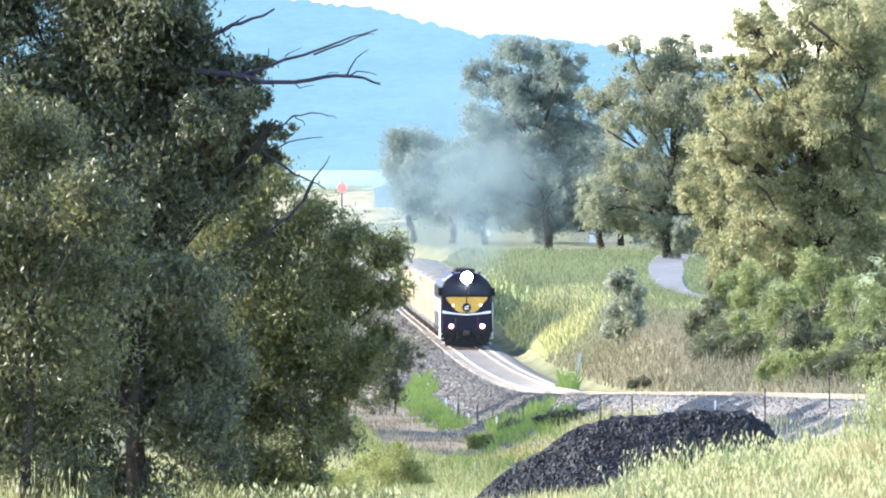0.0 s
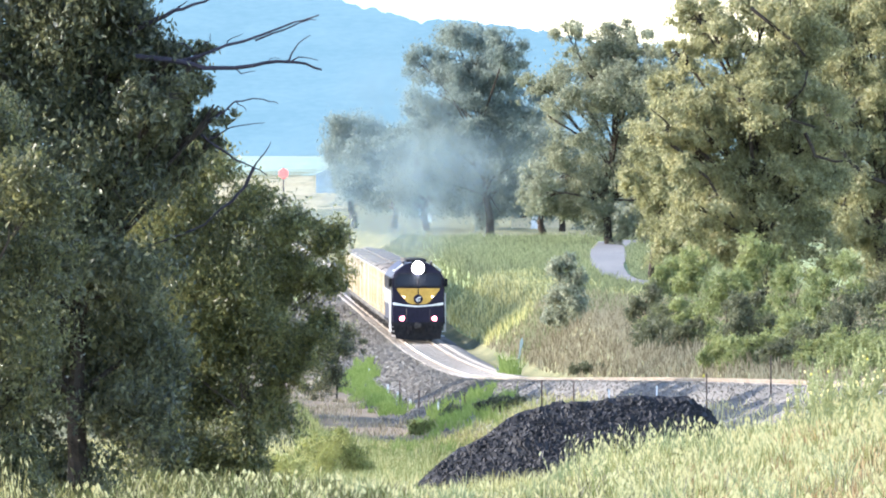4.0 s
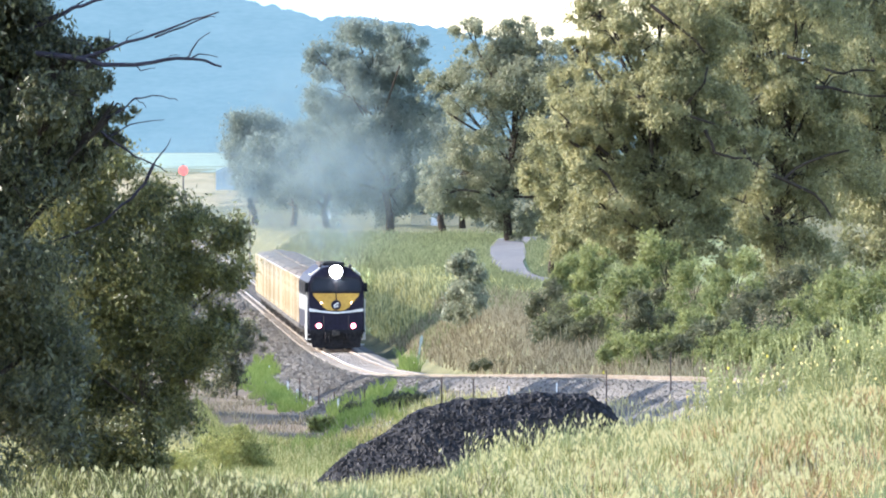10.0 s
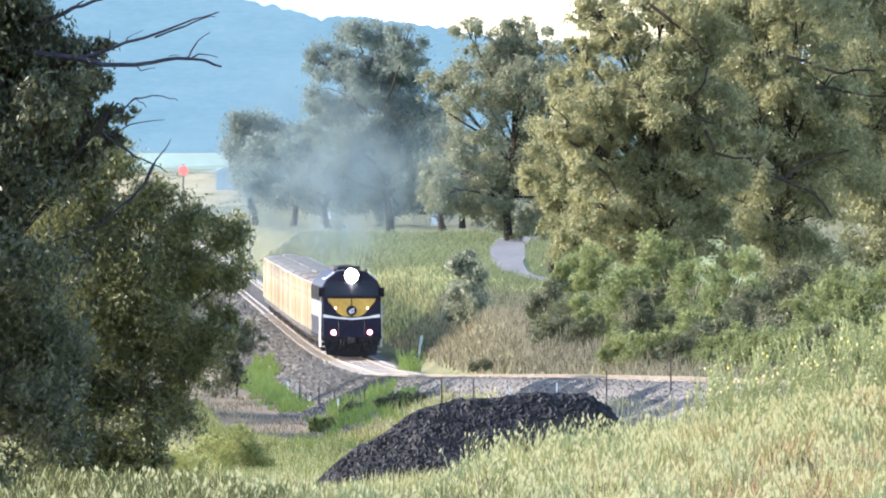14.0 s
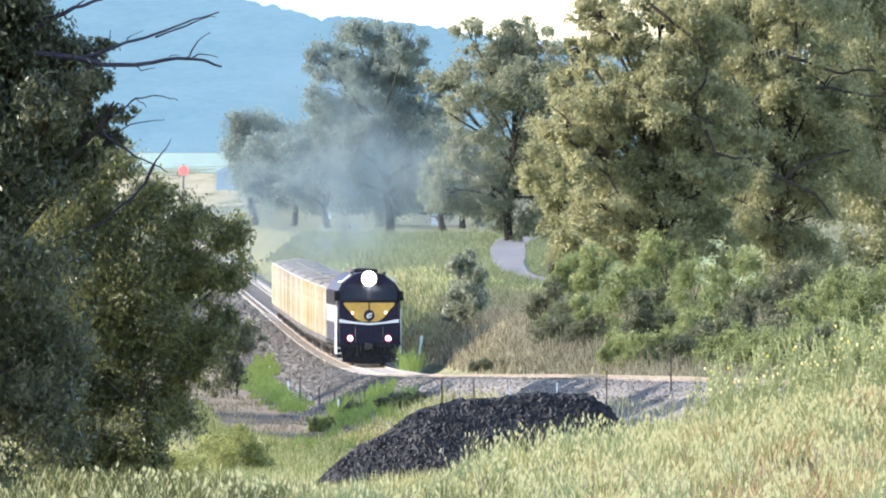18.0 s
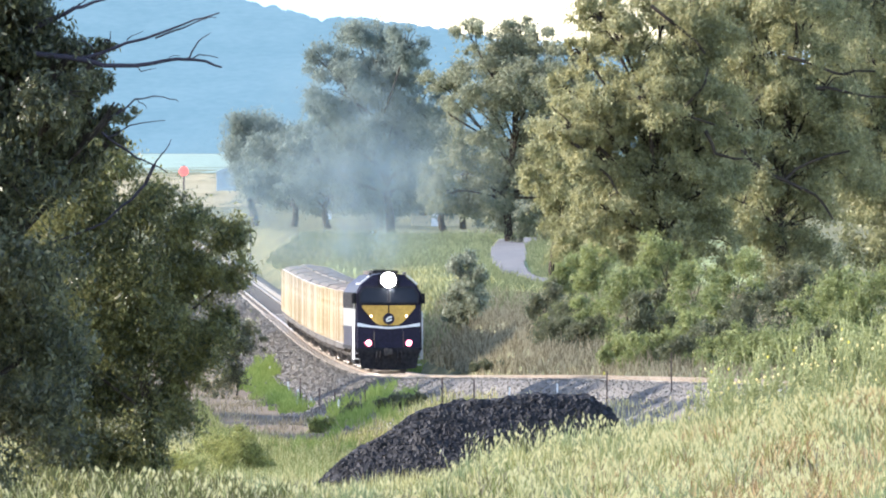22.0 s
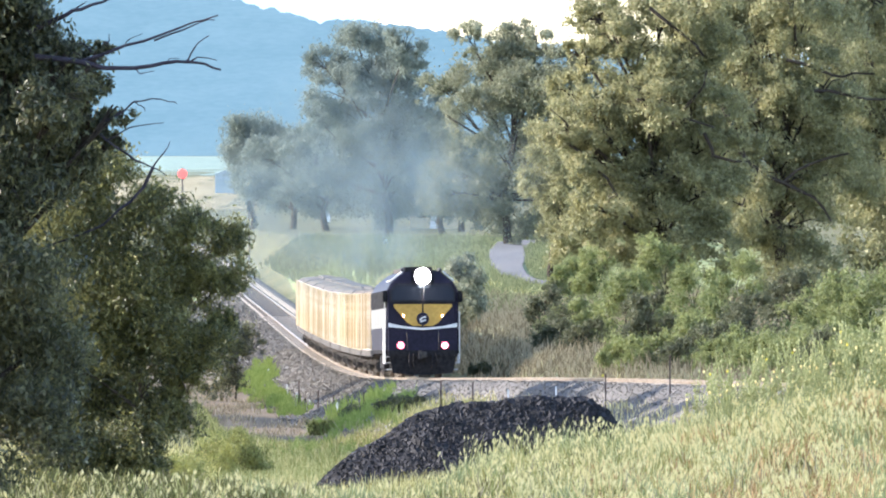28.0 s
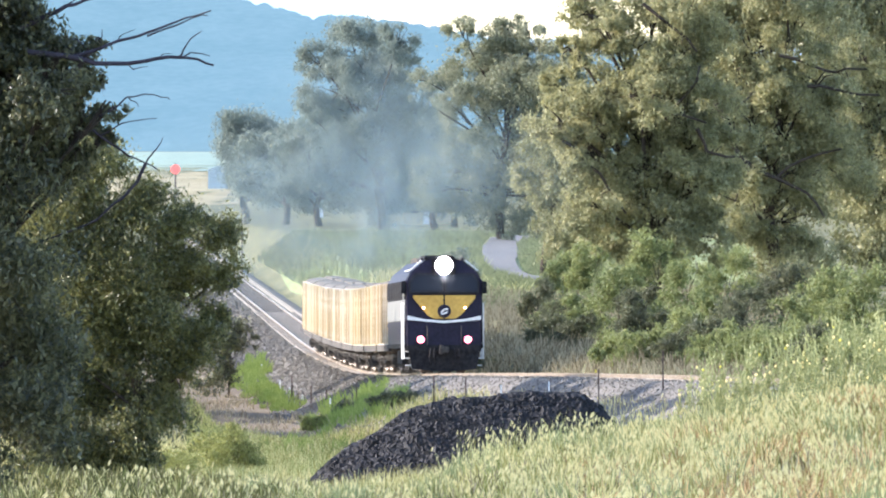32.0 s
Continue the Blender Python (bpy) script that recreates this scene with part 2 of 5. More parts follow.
def height(x, y):
    """The ground: two gentle sides with the line's bank between them."""
    x, y = np.asarray(x, dtype=float), np.asarray(y, dtype=float)
    ease = lambda t: sum(np.interp(y + k, t[:, 0], t[:, 1]) for k in (-16, -8, 0, 8, 16)) / 5
    lx, lz = line_x(y), line_z(y)
    # across the line, square to it
    slope = (line_x(y + 2) - line_x(y - 2)) / 4
    off = (x - lx) / np.sqrt(1 + slope ** 2)
    on_line = (y > 236) & (y < 1200)
    side = ramp01(off, -1, 6)
    side = np.where(y > 300, side, ramp01(x, -6, 4))
    z = ease(LEFT) * (1 - side) + ease(RIGHT) * side
    z = z + 2.35 * np.exp(-((x - 12.5) / 6.6) ** 2 - ((y - 240) / 34) ** 2)
    z = z - .55 * np.exp(-((x + 1.2) / 2.3) ** 2 - ((y - 235) / 42) ** 2)
    z = z + .10 * np.sin(x * .9 + y * .13) * np.sin(y * .21 + 1) * ramp01(y, 140, 180)
    bed = lz - .42
    d = np.abs(off)
    left_side = bed - np.clip(d - 2.3, 0, 30) * .44
    right_side = bed + np.clip(d - 3.0, 0, 30) * .75
    banked = np.where(off < 0, np.maximum(z, left_side), np.minimum(z, right_side))
    banked = np.where((off > 0) & (z < bed), np.maximum(z, bed - np.clip(d - 2.3, 0, 30) * .5), banked)
    banked = np.where(d < 2.3, bed, banked)
    return np.where(on_line, banked, z)


def h(x, y):
    return float(height(x, y))


# ---------------------------------------------------------------- ground
def grid_mesh(name, xs, ys, zf, material):
    X, Y = np.meshgrid(xs, ys)
    co = np.stack([X, Y, zf(X, Y)], -1).reshape(-1, 3)
    nx, ny = len(xs), len(ys)
    i = (np.arange(ny - 1)[:, None] * nx + np.arange(nx - 1)).ravel()
    f = np.stack([i, i + 1, i + nx + 1, i + nx], -1)
    me = bpy.data.meshes.new(name)
    me.from_pydata(co.tolist(), [], f.tolist())
    me.polygons.foreach_set("use_smooth", [True] * len(me.polygons))
    me.materials.append(material)
    return me


xs = np.unique(np.concatenate([np.linspace(-2500, -60, 24), np.linspace(-60, -24, 19), np.arange(-24, 30, .45), np.linspace(30, 70, 20), np.linspace(70, 2500, 24)]))
ys = np.unique(np.concatenate([np.linspace(-60, 140, 30), np.arange(140, 660, 1.3), np.linspace(660, 1300, 130), np.linspace(1300, 4900, 50)]))
tagged(new("ground", grid_mesh("ground", xs, ys, height, M["ground"])), "dry grassy ground falling to a railway bank", "ground", kind="structure")


# ---------------------------------------------------------------- railway
def strip(name, offs, zs, ys, material, smooth=True):
    """A ribbon along the line: offsets across it with heights over the rail level."""
    lx, lz = line_x(ys), line_z(ys)
    sl = (line_x(ys + 2) - line_x(ys - 2)) / 4
    nx, ny = 1 / np.sqrt(1 + sl ** 2), -sl / np.sqrt(1 + sl ** 2)
    co = np.stack([np.stack([lx + o * nx, ys + o * ny, lz + z], -1) for o, z in zip(offs, zs)], 1)
    n, k = co.shape[:2]
    i = (np.arange(n - 1)[:, None] * k + np.arange(k - 1)).ravel()
    me = bpy.data.meshes.new(name)
    me.from_pydata(co.reshape(-1, 3).tolist(), [], np.stack([i, i + 1, i + k + 1, i + k], -1).tolist())
    if smooth:
        me.polygons.foreach_set("use_smooth", [True] * len(me.polygons))
    me.materials.append(material)
    return me


YS = np.concatenate([np.arange(246, 660, 1.5), np.arange(660, 1200, 6.0)])
track = tagged(new("railway_track"), "single railway track on pale stone ballast curving out of a dip", "railway track", kind="structure")
link("ballast_bed", strip("ballast_bed", (-1.02, 0, 1.02), (-.105, -.13, -.105), YS, M["bed"]), None, track, "dusty grey stone between the rails")
for s in (-1, 1):
    link("ballast_edge", strip("ballast_edge", (s * 1.02, s * 1.3, s * 1.5), (-.105, -.09, -.11), YS, M["shoulder"]), None, track, "pale dusty stone beside the rails")
for s in (-1, 1):
    link("ballast_shoulder", strip("ballast_shoulder", (s * 1.5, s * 1.9, s * 2.5, s * 3.3), (-.11, -.16, -.42, -.90), YS, M["ballast"]), None, track, "grey stone shoulder")
for s in (-1, 1):
    a = s * .7175
    link("rail", strip("rail", (a - .07, a - .02, a - .035, a + .035, a + .02, a + .07), (-.16, -.13, 0, 0, -.13, -.16), YS, M["rail"], False), None, track, "worn steel rail with a rusty web")


def place_on_line(y, off=0.0, up=0.0):
    th = math.atan2(-(float(line_x(y + 2)) - float(line_x(y - 2))), 4)
    return Matrix.Translation((float(line_x(y)), y, float(line_z(y)))) @ Matrix.Rotation(th, 4, "Z") @ Matrix.Translation((off, 0, up))


# sleepers, joined: they lie almost edge-on to the view
vs = []
yy = 250.0
while yy < 700:
    m = place_on_line(yy)
    x0, x1, y0, y1, z0, z1 = -1.22, 1.22, -.115, .115, -.24, -.085
    c = [m @ Vector(p) for p in ((x0, y0, z0), (x1, y0, z0), (x1, y1, z0), (x0, y1, z0), (x0, y0, z1), (x1, y0, z1), (x1, y1, z1), (x0, y1, z1))]
    for f in ((4, 5, 6, 7), (0, 1, 5, 4), (1, 2, 6, 5), (2, 3, 7, 6), (3, 0, 4, 7)):
        vs.extend(c[k] for k in f)
    yy += .62
tagged(link("sleepers", quads_mesh("sleepers", [tuple(v) for v in vs], 4, M["sleeper"]), None, track), kind="stuff")

# grey stone on the bank's left slope, and bare dirt beyond its foot
SL = np.arange(318, 640, 1.5)
for name, o0, o1, mat_name, words in (("gravel_bank", -2.6, -5.6, "ballast", "grey crushed stone spread on the railway bank"), ("dirt_strip", -5.6, -9.5, "bare_dirt", "bare brown dirt along the foot of the bank")):
    edge = .35 * np.sin(SL * .31) + .25 * np.sin(SL * .83) if name == "dirt_strip" else 0 * SL
    P = np.stack([np.stack([line_x(SL) + o + edge * (o < -9), SL + o * .03], -1) for o in np.linspace(o0, o1, 10)], 1)
    co = np.concatenate([P, height(P[..., 0], P[..., 1])[..., None] + .03], -1)
    i = (np.arange(len(SL) - 1)[:, None] * 10 + np.arange(9)).ravel()
    me = bpy.data.meshes.new(name)
    me.from_pydata(co.reshape(-1, 3).tolist(), [], np.stack([i + 1, i, i + 10, i + 11], -1).tolist())
    me.materials.append(M[mat_name])
    tagged(new(name, me), words, "ground", kind="structure")

# ---------------------------------------------------------------- train
def ring(n, r):
    return [(r * math.cos(a * 2 * math.pi / n), r * math.sin(a * 2 * math.pi / n)) for a in range(n)]


def disc_bm(r, depth, n=20, at=(0, 0, 0)):
    """A round lens or badge that faces -y."""
    bm = bmesh.new()
    bmesh.ops.create_cone(bm, cap_ends=True, segments=n, radius1=r, radius2=r * .92, depth=depth, matrix=Matrix.Translation(at) @ Matrix.Rotation(radians(90), 4, "X"))
    return bm


def wheelset_bm(r=.46):
    bm = bmesh.new()
    turn = Matrix.Rotation(radians(90), 4, "Y")
    for s in (-1, 1):
        bmesh.ops.create_cone(bm, cap_ends=True, segments=22, radius1=r, radius2=r, depth=.12, matrix=Matrix.Translation((s * .74, 0, 0)) @ turn)
        bmesh.ops.create_cone(bm, cap_ends=True, segments=22, radius1=r + .03, radius2=r + .03, depth=.03, matrix=Matrix.Translation((s * .67, 0, 0)) @ turn)
        bmesh.ops.create_cone(bm, cap_ends=True, segments=14, radius1=.17, radius2=.13, depth=.2, matrix=Matrix.Translation((s * .86, 0, 0)) @ turn)
    tube(bm, (-.9, 0, 0), (.9, 0, 0), .08)
    for s in (-1, 1):
        for a in range(5):
            c, q = math.cos(a * 1.2566), math.sin(a * 1.2566)
            tube(bm, (s * .81, c * .18, q * .18), (s * .81, c * .40, q * .40), .035, n=5)
    return bm


WHEELSET = None


def bogie(car, y, axles, r=.46, gauge=.98):
    """A bogie frame with springs and boxes, and its wheelsets, under a car."""
    global WHEELSET
    bm = bmesh.new()
    half = (axles - 1) * .9
    for s in (-1, 1):
        box(bm, s * gauge - .06, s * gauge + .06, y - half - .45, y + half + .45, .50, .68, .02)
        for a in range(axles):
            ya = y - half + a * 1.8
            box(bm, s * gauge - .02 - .11, s * gauge + .11 + .02, ya - .17, ya + .17, .30, .62, .03)
        for a in range(axles - 1):
            ya = y - half + .9 + a * 1.8
            for d in (-.18, 0, .18):
                tube(bm, (s * gauge, ya + d, .28), (s * gauge, ya + d, .66), .075)
            box(bm, s * gauge - .07, s * gauge + .07, ya - .45, ya + .45, .22, .30)
    box(bm, -.95, .95, y - .25, y + .25, .52, .80)
    fr = part("bogie_frame", bm, M["frame"], car)
    for a in range(axles):
        if WHEELSET is None:
            w = part("wheelset", wheelset_bm(r), M["wheel"], fr)
            WHEELSET = w.data
        else:
            w = link("wheelset", WHEELSET, None, fr)
        w.location = (0, y - half + a * 1.8, r)
        WHEELS.append((w, y - half + a * 1.8, r))


WHEELS = []
BODY = [(-1.40, 1.02), (1.40, 1.02), (1.40, 3.42), (1.22, 3.74), (.70, 4.16), (.30, 4.25), (-.30, 4.25), (-.70, 4.16), (-1.22, 3.74), (-1.40, 3.42)]


def locomotive():
    L = 19.4
    lo = thing("locomotive", pose(0, 0, 0), "dark navy diesel locomotive with ochre nose panel and lit lamps", "locomotive")
    bm = prism(bmesh.new(), BODY, .45, L - .3)
    part("body", bm, M["navy"], lo, "navy full-width body")
    # cab front: a proud, slightly leaning face
    face = [(-1.36, .98), (1.36, .98), (1.38, 3.40), (1.18, 3.74), (.66, 4.14), (-.66, 4.14), (-1.18, 3.74), (-1.38, 3.40)]
    bm = bmesh.new()
    a = [bm.verts.new((x * .99, .06 + max(0, z - 2.9) * .30, z)) for x, z in face]
    b = [bm.verts.new((x, .46, z)) for x, z in face]
    bm.faces.new(a)
    n = len(a)
    for j in range(n):
        bm.faces.new((a[j], b[j], b[(j + 1) % n], a[(j + 1) % n]))
    bmesh.ops.recalc_face_normals(bm, faces=bm.faces)
    front = part("cab_front", bm, M["navy"], lo)

    def plate(name, pts, y, material, label="", t=.03):
        bm = bmesh.new()
        pr = [(x, z) for x, z in pts]
        a = [bm.verts.new((x, y + max(0, z - 2.9) * .30, z)) for x, z in pr]
        b = [bm.verts.new((x, y + t + max(0, z - 2.9) * .30, z)) for x, z in pr]
        bm.faces.new(a)
        for j in range(len(a)):
            bm.faces.new((a[j], b[j], b[(j + 1) % len(a)], a[(j + 1) % len(a)]))
        bmesh.ops.recalc_face_normals(bm, faces=bm.faces)
        return part(name, bm, material, front, label)

    for s in (-1, 1):
        plate("nose_panel", [(s * x, z) for x, z in ((.03, 2.02), (.38, 2.02), (.62, 2.16), (1.14, 2.78), (1.14, 2.88), (.03, 2.88))], .032, M["ochre"], "ochre nose panel")
        plate("stripe", [(s * x, z) for x, z in ((.0, 1.86), (1.35, 1.98), (1.35, 2.14), (.75, 2.01), (.0, 1.95))], .028, M["white"], "white stripe")
        plate("windscreen", [(s * x, z) for x, z in ((.07, 3.02), (1.20, 3.02), (1.22, 3.36), (1.02, 3.62), (.07, 3.62))], .034, M["glass"])
        plate("windscreen_frame", [(s * x, z) for x, z in ((.02, 2.95), (1.28, 2.95), (1.30, 3.40), (1.08, 3.70), (.02, 3.70))], .046, M["black"])
    part("badge", disc_bm(.25, .04, 24, (0, .012, 2.30)), M["navy"], front, "round badge")
    bm = bmesh.new()
    tube(bm, (-.12, -.012, 2.24), (.0, -.012, 2.36), .035, n=6)
    tube(bm, (.0, -.012, 2.36), (.13, -.012, 2.38), .035, n=6)
    tube(bm, (-.10, -.012, 2.18), (.12, -.012, 2.26), .03, n=6)
    part("badge_mark", bm, M["white"], front, "pale mark")
    # lamps
    part("headlight_housing", boxes((-.44, .44, .18, .52, 3.62, 4.30), bevel=.08), M["black"], front)
    # one oversize glowing disc: its outer part stands for the lamp's glare
    part("headlight", disc_bm(.31, .06, 28, (0, .18, 3.97)), M["lamp"], front, "lit headlight, lens oversized for its glare")
    for s in (-1, 1):
        part("ditch_light_housing", boxes((s * .865 - .17, s * .865 + .17, -.06, .16, 1.10, 1.42), bevel=.03), M["black"], front)
        part("ditch_light", disc_bm(.085, .05, 18, (s * .865, -.085, 1.26)), M["ditch"], front, "lit ditch light")
        # a glowing disc behind the lens stands in for the lamp's pink halo
        part("ditch_light_rim", disc_bm(.145, .04, 18, (s * .865, -.07, 1.26)), M["ditch_halo"], front, "glowing disc added for the lamp's pink halo")
        part("marker_light", disc_bm(.032, .04, 12, (s * .76, .005, 2.42)), M["marker"], front, "small lit marker light")
        part("mirror", boxes((s * 1.48 - .09, s * 1.48 + .09, .28, .46, 2.95, 3.40), bevel=.02), M["black"], lo)
        bm = bmesh.new()
        tube(bm, (s * .62, -.05, 1.05), (s * .62, -.05, 1.75), .018, n=6)
        tube(bm, (s * .62, -.05, 1.75), (s * .62, .10, 1.75), .018, n=6)
        part("handrail", bm, M["frame"], lo)
    # pilot, buffer beam, coupler and hoses
    part("buffer_beam", boxes((-1.36, 1.36, -.10, .5, .82, 1.06), bevel=.02), M["black"], lo)
    bm = prism(bmesh.new(), [(-1.30, .82), (1.30, .82), (1.18, .18), (.30, .10), (-.30, .10), (-1.18, .18)], -.04, .25)
    part("pilot", bm, M["black"], lo)
    bm = boxes((-.16, .16, -.52, .0, .76, 1.02), bevel=.04)
    box(bm, -.20, -.04, -.62, -.40, .72, 1.06, .03)
    part("coupler", bm, M["frame"], lo)
    for s in (-1, 1):
        for d in (.36, .52):
            bm = bmesh.new()
            tube(bm, (s * d, -.14, .92), (s * (d + .03), -.26, .62), .028, n=6)
            tube(bm, (s * (d + .03), -.26, .62), (s * (d - .04), -.16, .36), .026, n=6)
            part("air_hose", bm, M["black"], lo)
        for z in (.30, .56, .80):
            part("step", boxes((s * 1.30 - .10, s * 1.30 + .10, .46, .86, z, z + .04)), M["white"], lo, "white cab step")
    # lit cab side, ladders, doors and grilles along the body
    for s in (-1, 1):
        x = s * 1.405
        part("upper_side", boxes((min(x, x + s * .012), max(x, x + s * .012), .50, L - .4, 2.72, 3.42)), M["black"], lo)
        part("side_band", boxes((min(x, x + s * .02), max(x, x + s * .02), .50, L - .4, 1.95, 2.72)), M["side_grey"], lo, "dull silver side band")
        part("side_stripe", boxes((min(x, x + s * .022), max(x, x + s * .022), .50, L - .4, 1.74, 1.90)), M["navy"], lo)
        part("cab_side_window", boxes((min(x, x + s * .025), max(x, x + s * .025), .9, 1.7, 2.85, 3.36), bevel=.01), M["glass"], lo)
        part("cab_door", boxes((min(x, x + s * .03), max(x, x + s * .03), 1.95, 2.6, 1.15, 3.30), bevel=.01), M["side_grey"], lo)
        for y in (.62, .92, 1.90, 2.66):
            bm = bmesh.new()
            tube(bm, (s * 1.46, y, .55), (s * 1.46, y, 2.6), .028, n=6)
            part("grab_rail", bm, M["white"], lo)
        # white tube added to draw the bright line along the roof edge
        bm = bmesh.new()
        tube(bm, (s * 1.24, .75, 3.80), (s * 1.24, 5.5, 3.80), .03, n=6)
        tube(bm, (s * .80, .62, 4.16), (s * 1.24, .75, 3.80), .03, n=6)
        part("roof_rail", bm, M["white"], lo, "white tube drawn for the bright line along the roof edge")
        # flat black plate stands in for the dark of a step recess
        part("cab_step_recess", boxes((min(x, x + s * .028), max(x, x + s * .028), .66, 1.84, 1.12, 1.90), bevel=.01), M["black"], lo)
        for z in (1.2, 1.5, 1.8):
            part("ladder_rung", boxes((s * 1.45 - .03, s * 1.45 + .03, .64, .90, z, z + .035)), M["white"], lo)
        for y in np.arange(4.2, L - 1.5, 1.7):
            bm = boxes((min(x, x + s * .03), max(x, x + s * .03), y, y + 1.4, 2.80, 3.36), bevel=.01)
            part("side_grille", bm, M["black"], lo)
        part("sill", boxes((s * 1.38 - .07, s * 1.38 + .07, .5, L - .4, .94, 1.10), bevel=.01), M["black"], lo)
    # roof
    part("roof_hatch", boxes((-.55, .55, 4.6, 9.5, 4.24, 4.38), (-.50, .50, 10.0, 13.5, 4.24, 4.34), bevel=.03), M["black"], lo)
    part("exhaust_stack", boxes((-.30, .30, 11.2, 12.2, 4.26, 4.42), bevel=.03), M["frame"], lo)
    bm = bmesh.new()
    for yq in (14.6, 16.4):
        bmesh.ops.create_cone(bm, cap_ends=True, segments=20, radius1=.62, radius2=.60, depth=.16, matrix=Matrix.Translation((0, yq, 4.28)))
    part("radiator_fan", bm, M["frame"], lo)
    for sx in (-.75, .75):
        bm = bmesh.new()
        tube(bm, (sx, 2.3, 4.02), (sx, 2.3, 4.20), .05, n=8)
        tube(bm, (sx, 2.05, 4.22), (sx, 2.55, 4.22), .06, .10, n=10)
        part("horn", bm, M["frame"], lo)
    part("fuel_tank", boxes((-1.28, 1.28, 7.2, 12.2, .28, .96), bevel=.08), M["black"], lo)
    bogie(lo, 3.6, 3)
    bogie(lo, L - 3.6, 3)
    return lo, L


def wagon(paint, label):
    """A covered hopper with ribbed sides, end platforms and two bogies."""
    L = 15.3
    wa = thing("hopper_wagon", pose(0, 0, 0), label, "wagon", "wagons of the train")
    out = [(-1.32, 1.10), (1.32, 1.10), (1.36, 1.45), (1.36, 3.46), (-1.36, 3.46), (-1.36, 1.45)]
    part("body", prism(bmesh.new(), out, .55, L - .55), paint, wa)
    part("roof", prism(bmesh.new(), [(-1.31, 3.462), (1.31, 3.462), (1.12, 3.59), (.6, 3.66), (-.6, 3.66), (-1.12, 3.59)], .5, L - .5), M["roof"], wa, "dusty grey roof")
    part("roof_hatch", boxes((-.32, .32, 1.2, L - 1.2, 3.64, 3.74), bevel=.02), M["roof"], wa)
    rib = None
    for s in (-1, 1):
        for j in range(13):
            y = .72 + j * (L - 1.44) / 12
            if rib is None:
                o = part("rib", boxes((-.05, .05, -.06, .06, 1.14, 3.47), bevel=.01), M["rib"], wa)
                rib = o.data
            else:
                o = link("rib", rib, None, wa)
            o.location = (s * 1.385, y, 0)
        part("top_rail", boxes((s * 1.375 - .035, s * 1.375 + .035, .55, L - .55, 3.40, 3.475), bevel=.01), paint, wa)
        part("side_sill", boxes((s * 1.30 - .04, s * 1.30 + .04, .10, L - .10, .85, 1.10), bevel=.01), M["frame"], wa)
    for s in (-1, 1):
        for y in (3.9, 6.2, 9.1, 11.4):
            part("brake_cylinder", tube(bmesh.new(), (s * .95, y - .4, .62), (s * .95, y + .4, .62), .15, n=10), M["frame"], wa)
    for j in range(3):
        y = 4.3 + j * (L - 8.6) / 2
        bm = bmesh.new()
        r0 = [bm.verts.new((x, y + d, 1.08)) for x, d in ((-1.1, -1), (1.1, -1), (1.1, 1), (-1.1, 1))]
        r1 = [bm.verts.new((x, y + d, .42)) for x, d in ((-.5, -.35), (.5, -.35), (.5, .35), (-.5, .35))]
        bm.faces.new(r1)
        for q in range(4):
            bm.faces.new((r0[q], r0[(q + 1) % 4], r1[(q + 1) % 4], r1[q]))
        part("hopper_chute", bm, M["frame"], wa)
    for y, d in ((0, 1), (L, -1)):
        part("end_platform", boxes((-1.2, 1.2, min(y, y + d * .6), max(y, y + d * .6), .95, 1.05)), M["frame"], wa)
        for x in (-.9, .9):
            bm = bmesh.new()
            tube(bm, (x, y + d * .12, 1.0), (x, y + d * .12, 3.4), .03, n=6)
            part("end_ladder_post", bm, M["frame"], wa)
        part("coupler", boxes((-.14, .14, y - .38, y + .38, .74, .98), bevel=.03), M["frame"], wa)
        # dark plate added over the painted end to fake-in nothing but the gap's shade
        e = y + d * .53
        part("end_wall", boxes((-1.30, 1.30, min(e, e - d * .05), max(e, e - d * .05), 1.12, 3.44), bevel=.01), M["frame"], wa, "dark plate standing in for shade between wagons")
    bogie(wa, 2.2, 2)
    bogie(wa, L - 2.2, 2)
    return wa, L


def front_y(t):
    """Where the front of the train is on the line at t seconds."""
    return 627.7 - 6.0 * t - .02154 * t * t


TRAIN = []
lo, ll = locomotive()
TRAIN.append((lo, 0.0, ll))
back = ll + .75
for paint, words in (("pale", "pale"), ("cream", "cream"), ("cream", "cream"), ("pale", "pale"), ("pale", "pale"), ("pale", "pale"), ("cream", "cream"), ("cream", "cream")):
    wa, wl = wagon(M[paint], words + " ribbed hopper wagon with a dusty roof, coupled in the train")
    TRAIN.append((wa, back, wl))
    back += wl + .7


def car_pose(y0, length):
    """The pose of a car whose front stands at y0 on the line."""
    a, b = y0 + .18 * length, y0 + .82 * length
    pa = Vector((float(line_x(a)), a, float(line_z(a))))
    pb = Vector((float(line_x(b)), b, float(line_z(b))))
    d = (pb - pa).normalized()
    side = d.cross(Vector((0, 0, 1))).normalized()
    up = side.cross(d)
    m = Matrix((side, d, up)).transposed().to_4x4()
    return Matrix.Translation(pa - d * (.18 * length)) @ m


